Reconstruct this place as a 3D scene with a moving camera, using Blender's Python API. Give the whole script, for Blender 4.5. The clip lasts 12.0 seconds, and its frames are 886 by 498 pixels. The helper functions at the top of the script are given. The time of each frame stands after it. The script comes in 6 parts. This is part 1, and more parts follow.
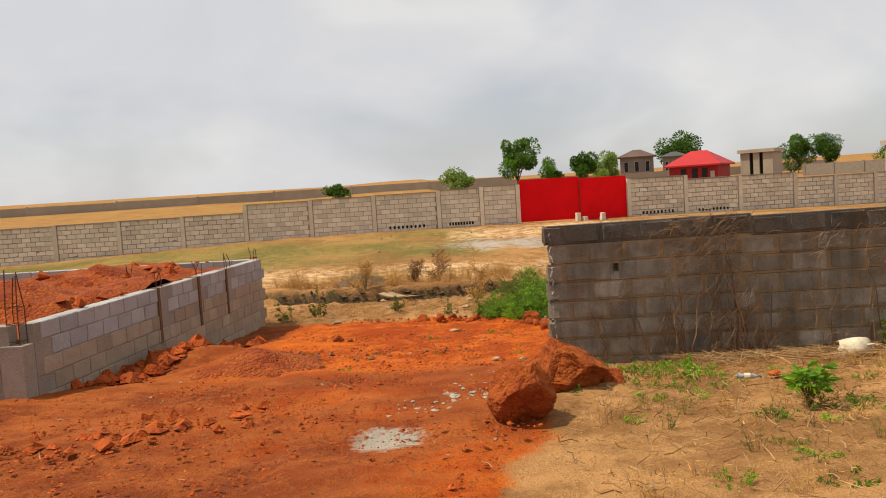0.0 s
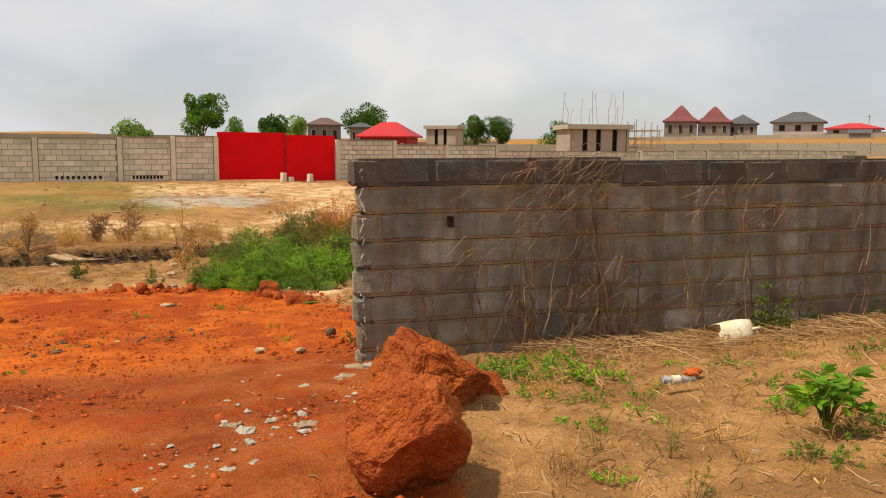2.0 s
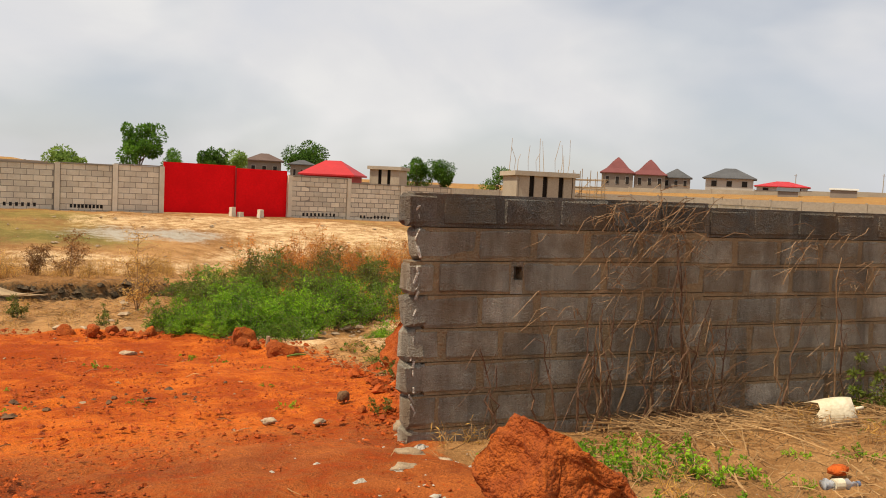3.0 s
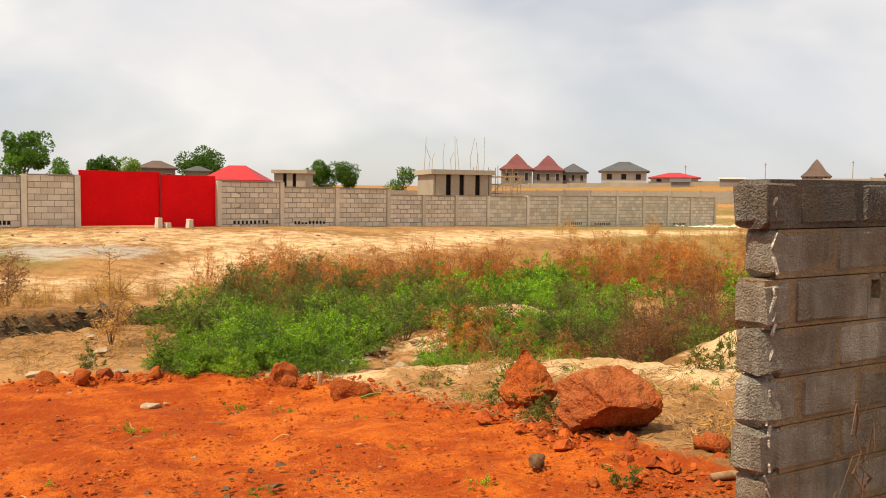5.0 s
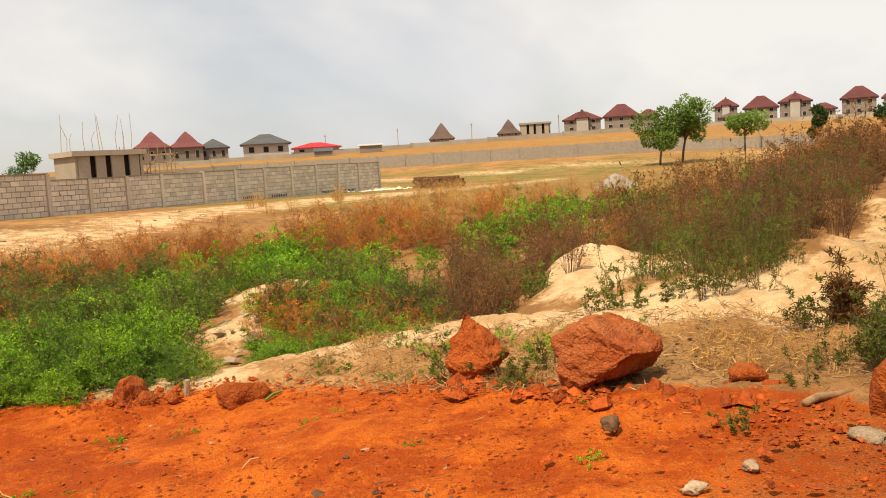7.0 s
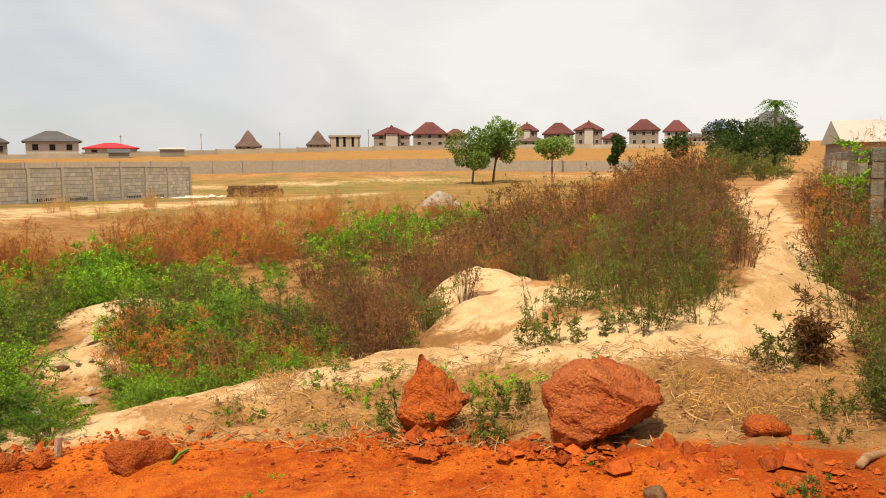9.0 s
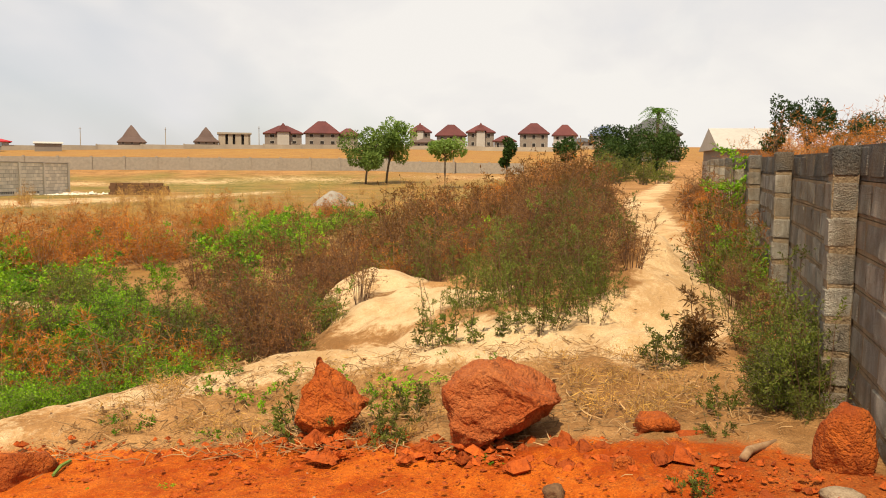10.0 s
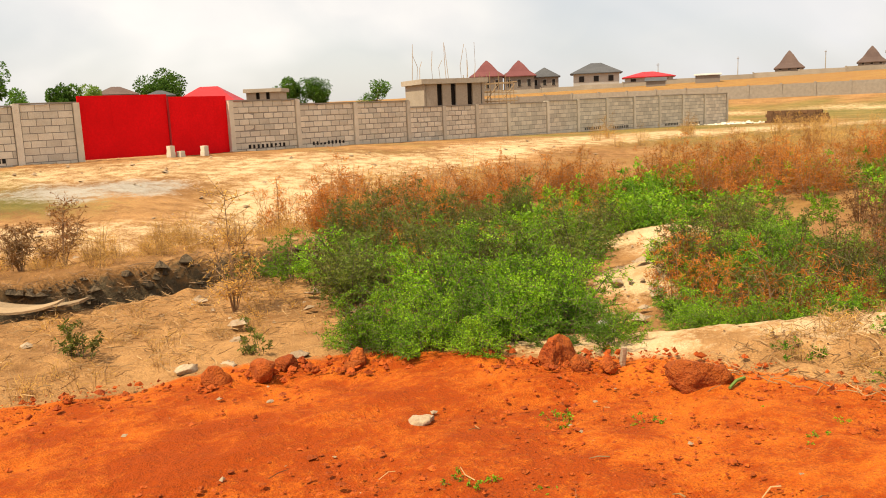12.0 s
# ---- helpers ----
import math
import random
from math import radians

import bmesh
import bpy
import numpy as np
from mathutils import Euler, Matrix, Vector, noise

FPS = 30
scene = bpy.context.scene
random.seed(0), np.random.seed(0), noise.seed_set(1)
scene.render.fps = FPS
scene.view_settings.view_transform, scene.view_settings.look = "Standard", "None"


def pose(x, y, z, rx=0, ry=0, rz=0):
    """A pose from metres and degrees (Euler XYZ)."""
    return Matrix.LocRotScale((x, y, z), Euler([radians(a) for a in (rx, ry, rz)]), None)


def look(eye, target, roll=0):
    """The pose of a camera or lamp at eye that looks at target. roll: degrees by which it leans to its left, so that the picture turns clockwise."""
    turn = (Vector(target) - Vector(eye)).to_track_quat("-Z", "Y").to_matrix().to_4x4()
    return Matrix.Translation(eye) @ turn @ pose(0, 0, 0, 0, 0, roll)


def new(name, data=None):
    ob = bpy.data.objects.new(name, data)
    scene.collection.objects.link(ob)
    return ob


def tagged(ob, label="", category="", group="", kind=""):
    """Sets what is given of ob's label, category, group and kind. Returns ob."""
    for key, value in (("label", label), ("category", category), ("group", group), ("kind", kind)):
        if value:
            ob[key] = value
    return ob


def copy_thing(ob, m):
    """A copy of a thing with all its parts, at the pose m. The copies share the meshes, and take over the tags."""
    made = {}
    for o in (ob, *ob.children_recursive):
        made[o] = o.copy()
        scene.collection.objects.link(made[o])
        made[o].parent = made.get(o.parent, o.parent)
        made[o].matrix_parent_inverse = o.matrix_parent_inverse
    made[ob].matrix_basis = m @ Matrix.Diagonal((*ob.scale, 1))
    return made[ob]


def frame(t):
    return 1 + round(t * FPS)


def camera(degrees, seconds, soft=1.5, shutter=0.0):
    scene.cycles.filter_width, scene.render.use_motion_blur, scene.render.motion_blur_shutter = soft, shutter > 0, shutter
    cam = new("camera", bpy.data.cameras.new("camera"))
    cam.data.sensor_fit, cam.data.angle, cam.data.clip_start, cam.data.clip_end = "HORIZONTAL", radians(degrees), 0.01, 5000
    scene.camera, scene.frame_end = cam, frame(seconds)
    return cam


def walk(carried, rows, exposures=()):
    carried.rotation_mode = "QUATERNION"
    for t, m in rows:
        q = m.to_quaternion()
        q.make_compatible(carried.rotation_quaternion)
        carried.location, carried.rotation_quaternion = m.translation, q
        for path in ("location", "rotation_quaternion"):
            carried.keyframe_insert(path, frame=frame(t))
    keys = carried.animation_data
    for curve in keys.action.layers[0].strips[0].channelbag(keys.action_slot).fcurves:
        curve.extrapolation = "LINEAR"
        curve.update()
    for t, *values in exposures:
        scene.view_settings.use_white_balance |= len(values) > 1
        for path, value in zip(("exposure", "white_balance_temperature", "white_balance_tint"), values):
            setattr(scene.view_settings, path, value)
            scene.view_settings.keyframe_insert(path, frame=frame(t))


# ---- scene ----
cam = camera(56.0, 12.0, soft=1.0)
PATH = [
    (0, (-0.653, -1.069, 1.823), (-0.581, 0.925, 1.68), -3.6),
    (0.5, (-0.791, -0.228, 1.708), (-0.343, 1.711, 1.513), -1.2),
    (1, (-0.902, 0.743, 1.595), (-0.287, 2.633, 1.372), 0.4),
    (1.5, (-1.066, 1.603, 1.485), (-0.349, 3.455, 1.245), 0.2),
    (2, (-1.204, 2.566, 1.354), (-0.394, 4.379, 1.115), 0.4),
    (2.5, (-1.356, 3.437, 1.296), (-0.494, 5.237, 1.165), 1.5),
    (2.7, (-1.439, 3.737, 1.282), (-0.54, 5.518, 1.145), 2.3),
    (4.3, (-2.097, 6.156, 1.244), (-1.004, 7.827, 1.127), 1.3),
    (4.5, (-2.216, 6.431, 1.203), (-1.119, 8.098, 1.077), 1.6),
    (5, (-2.536, 7.117, 1.159), (-1.366, 8.734, 1.035), 0.7),
    (5.5, (-2.836, 7.836, 1.099), (-1.617, 9.416, 0.962), -1.4),
    (6, (-3.247, 8.463, 1.023), (-1.916, 9.943, 0.832), -0.3),
    (6.5, (-3.5, 9.109, 1.0), (-2.019, 10.434, 0.778), -2.0),
    (7, (-3.578, 9.668, 1.032), (-1.851, 10.656, 0.826), -3.3),
    (7.2, (-3.566, 9.862, 1.04), (-1.793, 10.76, 0.814), -3.6),
    (8.8, (-3.163, 11.141, 1.085), (-1.279, 11.782, 0.885), -2.3),
    (9, (-3.123, 11.23, 1.094), (-1.211, 11.783, 0.903), -0.5),
    (9.5, (-3.096, 11.277, 1.112), (-1.129, 11.588, 0.929), 0.1),
    (10, (-3.106, 11.289, 1.098), (-1.138, 11.591, 0.908), 0.4),
    (10.3, (-3.148, 11.301, 1.084), (-1.219, 11.796, 0.901), 0.9),
    (10.5, (-3.155, 11.333, 1.097), (-1.276, 11.988, 0.887), 0.1),
    (11, (-3.204, 11.379, 1.096), (-1.526, 12.438, 0.844), -0.2),
    (11.5, (-3.22, 11.443, 1.103), (-1.801, 12.819, 0.797), -1.0),
    (12, (-3.311, 11.431, 1.112), (-2.087, 12.978, 0.78), -2.4),
]
EXPOSURES = [(0.0, 0.06, 6500, 10), (1.0, 0.12, 6500, 10), (2.5, 0.14, 6520, 10), (4.5, 0.3, 6700, 10), (5.0, 0.34, 6750, 10), (6.0, 0.3, 6800, 10), (6.5, 0.38, 6800, 10), (7.0, 0.3, 6850, 10), (9.0, 0.3, 6850, 10), (10.0, 0.3, 6850, 10), (10.7, 0.42, 6850, 10), (12.0, 0.48, 6900, 10)]
walk(cam, [(t, look(eye, target, roll)) for t, eye, target, roll in PATH], EXPOSURES)

# ---- light and sky ----
SUN_EL, SUN_AZ = 60.0, -82.0   # degrees; azimuth turned from +y towards -x
sun_dir = Vector((math.sin(radians(SUN_AZ)) * math.cos(radians(SUN_EL)), math.cos(radians(SUN_AZ)) * math.cos(radians(SUN_EL)), math.sin(radians(SUN_EL))))
sun_data = bpy.data.lights.new("sun", "SUN")
sun_data.energy, sun_data.angle, sun_data.color = 4.7, radians(2.0), (1.0, 0.88, 0.66)
sun_ob = new("sun", sun_data)
sun_ob.matrix_world = look((0, 0, 60), Vector((0, 0, 60)) - sun_dir)
world = bpy.data.worlds.new("hazy_sky")
world.use_nodes = True
scene.world = world
wn, wl = world.node_tree.nodes, world.node_tree.links
bg = wn["Background"]
sky = wn.new("ShaderNodeTexSky")
sky.sky_type, sky.sun_disc = "NISHITA", False
sky.sun_elevation, sky.sun_rotation = radians(SUN_EL), radians(SUN_AZ)
sky.air_density, sky.dust_density, sky.altitude = 1.0, 2.0, 300
wtc = wn.new("ShaderNodeTexCoord")
wmap = wn.new("ShaderNodeMapping")
wmap.inputs["Scale"].default_value = (1.0, 1.0, 1.9)
wl.new(wtc.outputs["Generated"], wmap.inputs["Vector"])


def cloud_noise(scale, detail, rough):
    n = wn.new("ShaderNodeTexNoise")
    n.inputs["Scale"].default_value, n.inputs["Detail"].default_value, n.inputs["Roughness"].default_value = scale, detail, rough
    n.inputs["Distortion"].default_value = 0.3
    wl.new(wmap.outputs["Vector"], n.inputs["Vector"])
    return n


def world_ramp(src, stops):
    r = wn.new("ShaderNodeValToRGB")
    wl.new(src, r.inputs["Fac"])
    e = r.color_ramp.elements
    while len(e) < len(stops):
        e.new(0.5)
    for el, (p, c) in zip(e, stops):
        el.position, el.color = p, (*c, 1)
    return r


cover = world_ramp(cloud_noise(2.0, 4, 0.5).outputs["Fac"], [(0.38, (0.6,) * 3), (0.50, (0.97,) * 3)])
body = world_ramp(cloud_noise(3.4, 7, 0.52).outputs["Fac"], [(0.36, (7.1, 7.2, 7.55)), (0.5, (7.7, 7.65, 7.75)), (0.62, (8.4, 8.3, 8.2))])
wmix = wn.new("ShaderNodeMix")
wmix.data_type = "RGBA"
wl.new(cover.outputs["Color"], wmix.inputs["Factor"])
wl.new(sky.outputs["Color"], wmix.inputs["A"])
wl.new(body.outputs["Color"], wmix.inputs["B"])
wl.new(wmix.outputs["Result"], bg.inputs["Color"])
bg.inputs["Strength"].default_value = 0.088


# ---- materials ----
def mixc(nt, fac, a, b, blend="MIX"):
    m = nt.nodes.new("ShaderNodeMix")
    m.data_type, m.blend_type = "RGBA", blend
    for sock, v in (("Factor", fac), ("A", a), ("B", b)):
        if isinstance(v, bpy.types.NodeSocket):
            nt.links.new(v, m.inputs[sock])
        else:
            m.inputs[sock].default_value = v if sock == "Factor" else (*v, 1)
    return m.outputs["Result"]


def noise_out(nt, vec, scale, detail=4, rough=0.55, lo=0.35, hi=0.65):
    n = nt.nodes.new("ShaderNodeTexNoise")
    n.inputs["Scale"].default_value, n.inputs["Detail"].default_value, n.inputs["Roughness"].default_value = scale, detail, rough
    nt.links.new(vec, n.inputs["Vector"])
    r = nt.nodes.new("ShaderNodeMapRange")
    r.inputs["From Min"].default_value, r.inputs["From Max"].default_value = lo, hi
    nt.links.new(n.outputs["Fac"], r.inputs["Value"])
    return r.outputs["Result"]


def mathn(nt, op, a, b):
    m = nt.nodes.new("ShaderNodeMath")
    m.operation = op
    for i, v in enumerate((a, b)):
        if isinstance(v, bpy.types.NodeSocket):
            nt.links.new(v, m.inputs[i])
        else:
            m.inputs[i].default_value = v
    return m.outputs[0]


def new_mat(name, rough=0.9, metal=0.0, spec=0.3):
    m = bpy.data.materials.new(name)
    m.use_nodes = True
    b = m.node_tree.nodes["Principled BSDF"]
    b.inputs["Roughness"].default_value, b.inputs["Metallic"].default_value = rough, metal
    b.inputs["Specular IOR Level"].default_value = spec
    return m, m.node_tree, b


def bump(nt, b, height, strength, dist):
    n = nt.nodes.new("ShaderNodeBump")
    n.inputs["Strength"].default_value, n.inputs["Distance"].default_value = strength, dist
    nt.links.new(height, n.inputs["Height"])
    nt.links.new(n.outputs["Normal"], b.inputs["Normal"])


def surface(name, c1, c2, c3=None, coarse=3.0, fine=40.0, vary=0.0, per="object", rough=0.9, metal=0.0, spec=0.25, bumps=0.4, dist=0.01, shift=True, stain=None):
    """Two colours mixed by coarse noise, a third in fine specks, brightness varied piece by piece."""
    m, nt, b = new_mat(name, rough, metal, spec)
    tc = nt.nodes.new("ShaderNodeTexCoord")
    vec = tc.outputs["Object"]
    info = nt.nodes.new("ShaderNodeObjectInfo")
    if shift:
        add = nt.nodes.new("ShaderNodeVectorMath")
        add.operation = "MULTIPLY_ADD"
        comb = nt.nodes.new("ShaderNodeCombineXYZ")
        for i in range(3):
            nt.links.new(info.outputs["Random"], comb.inputs[i])
        nt.links.new(comb.outputs[0], add.inputs[0])
        add.inputs[1].default_value = (37, 53, 71)
        nt.links.new(vec, add.inputs[2])
        vec = add.outputs[0]
    col = mixc(nt, noise_out(nt, vec, coarse), c1, c2)
    fn = noise_out(nt, vec, fine, 3, 0.6)
    col = mixc(nt, mathn(nt, "MULTIPLY", fn, 0.5), col, c3 or tuple(0.6 * v for v in c1))
    if vary:
        if per == "object":
            rnd = info.outputs["Random"]
        else:
            rnd = nt.nodes.new("ShaderNodeNewGeometry").outputs["Random Per Island"]
        f = mathn(nt, "MULTIPLY_ADD", rnd, 2 * vary)
        f.node.inputs[2].default_value = 1 - vary
        hsv = nt.nodes.new("ShaderNodeHueSaturation")
        nt.links.new(f, hsv.inputs["Value"])
        nt.links.new(col, hsv.inputs["Color"])
        col = hsv.outputs["Color"]
    if stain:
        geo = nt.nodes.new("ShaderNodeNewGeometry")
        for sc, amount, c in stain:
            mp = nt.nodes.new("ShaderNodeMapping")
            mp.inputs["Scale"].default_value = sc
            nt.links.new(geo.outputs["Position"], mp.inputs["Vector"])
            col = mixc(nt, mathn(nt, "MULTIPLY", noise_out(nt, mp.outputs["Vector"], 1.0, 5, 0.65, 0.42, 0.66), amount), col, c)
    nt.links.new(col, b.inputs["Base Color"])
    if bumps:
        bump(nt, b, mathn(nt, "ADD", fn, noise_out(nt, vec, fine * 0.25)), bumps, dist)
    return m


def leaf_mat(name, c1, c2, c3, scale=1.2):
    m, nt, b = new_mat(name, 0.65, 0, 0.2)
    geo = nt.nodes.new("ShaderNodeNewGeometry")
    info = nt.nodes.new("ShaderNodeObjectInfo")
    col = mixc(nt, geo.outputs["Random Per Island"], c1, c2)
    col = mixc(nt, mathn(nt, "MULTIPLY", noise_out(nt, geo.outputs["Position"], scale), 0.85), col, c3)
    hsv = nt.nodes.new("ShaderNodeHueSaturation")
    f = mathn(nt, "MULTIPLY_ADD", info.outputs["Random"], 0.6)
    f.node.inputs[2].default_value = 0.75
    nt.links.new(f, hsv.inputs["Value"])
    nt.links.new(col, hsv.inputs["Color"])
    nt.links.new(hsv.outputs["Color"], b.inputs["Base Color"])
    tr = nt.nodes.new("ShaderNodeBsdfTranslucent")
    nt.links.new(hsv.outputs["Color"], tr.inputs["Color"])
    mx = nt.nodes.new("ShaderNodeMixShader")
    mx.inputs[0].default_value = 0.36
    nt.links.new(b.outputs[0], mx.inputs[1])
    nt.links.new(tr.outputs[0], mx.inputs[2])
    nt.links.new(mx.outputs[0], nt.nodes["Material Output"].inputs["Surface"])
    return m


def ground_mat():
    m, nt, b = new_mat("ground_soil", 0.95, 0, 0.15)
    geo = nt.nodes.new("ShaderNodeNewGeometry")
    P = geo.outputs["Position"]
    big, mid, fine, grit = noise_out(nt, P, 0.35, 5), noise_out(nt, P, 2.2, 5, 0.6), noise_out(nt, P, 14, 5, 0.65), noise_out(nt, P, 70, 3, 0.6)
    edge = mathn(nt, "SUBTRACT", mathn(nt, "MULTIPLY", mathn(nt, "ADD", mid, fine), 0.35), 0.35)

    def mask(attr, comp):
        a = nt.nodes.new("ShaderNodeAttribute")
        a.attribute_name = attr
        s = nt.nodes.new("ShaderNodeSeparateColor")
        nt.links.new(a.outputs["Color"], s.inputs[0])
        r = nt.nodes.new("ShaderNodeMapRange")
        r.inputs["From Min"].default_value, r.inputs["From Max"].default_value = 0.3, 0.7
        nt.links.new(mathn(nt, "ADD", s.outputs[comp], edge), r.inputs["Value"])
        return r.outputs["Result"]

    blend = nt.nodes.new("ShaderNodeMapRange")
    blend.inputs["From Min"].default_value, blend.inputs["From Max"].default_value = 0.95, 2.05
    nt.links.new(mathn(nt, "ADD", big, mathn(nt, "ADD", mid, fine)), blend.inputs["Value"])
    blotch = blend.outputs["Result"]

    def tone(a, c, d):
        """a mottled soil: colour a, patches c, grit d"""
        return mixc(nt, mathn(nt, "MULTIPLY", mathn(nt, "MULTIPLY", grit, fine), 0.8), mixc(nt, blotch, a, c), d)

    col = tone((0.27, 0.13, 0.045), (0.52, 0.275, 0.105), (0.10, 0.045, 0.016))                       # straw-littered tan soil
    col = mixc(nt, mask("zone_a", "Green"), col, tone((0.15, 0.13, 0.03), (0.33, 0.22, 0.065), (0.09, 0.075, 0.02)))   # worn grass
    col = mixc(nt, mask("zone_b", "Green"), col, tone((0.39, 0.215, 0.06), (0.27, 0.125, 0.04), (0.20, 0.12, 0.04)))   # dry yellow grass
    col = mixc(nt, mask("zone_a", "Blue"), col, tone((0.50, 0.31, 0.145), (0.76, 0.55, 0.32), (0.32, 0.17, 0.07)))    # pale sand
    col = mixc(nt, mask("zone_b", "Blue"), col, tone((0.085, 0.06, 0.034), (0.17, 0.12, 0.065), (0.035, 0.025, 0.015)))  # darker brown earth along the ditch
    col = mixc(nt, mask("zone_a", "Red"), col, tone((0.35, 0.053, 0.003), (0.69, 0.162, 0.014), (0.14, 0.021, 0.002)))  # red laterite
    col = mixc(nt, mask("zone_c", "Red"), col, tone((0.20, 0.042, 0.008), (0.43, 0.115, 0.022), (0.09, 0.018, 0.005)))   # red laterite darkened in colour, standing in for the yard's dimmer exposure
    col = mixc(nt, mask("zone_b", "Red"), col, tone((0.36, 0.31, 0.25), (0.46, 0.41, 0.34), (0.22, 0.19, 0.155)))     # grey gravel
    nt.links.new(col, b.inputs["Base Color"])
    bump(nt, b, mathn(nt, "ADD", mathn(nt, "MULTIPLY", mid, 1.0), mathn(nt, "ADD", fine, mathn(nt, "MULTIPLY", grit, 0.5))), 0.65, 0.03)
    return m


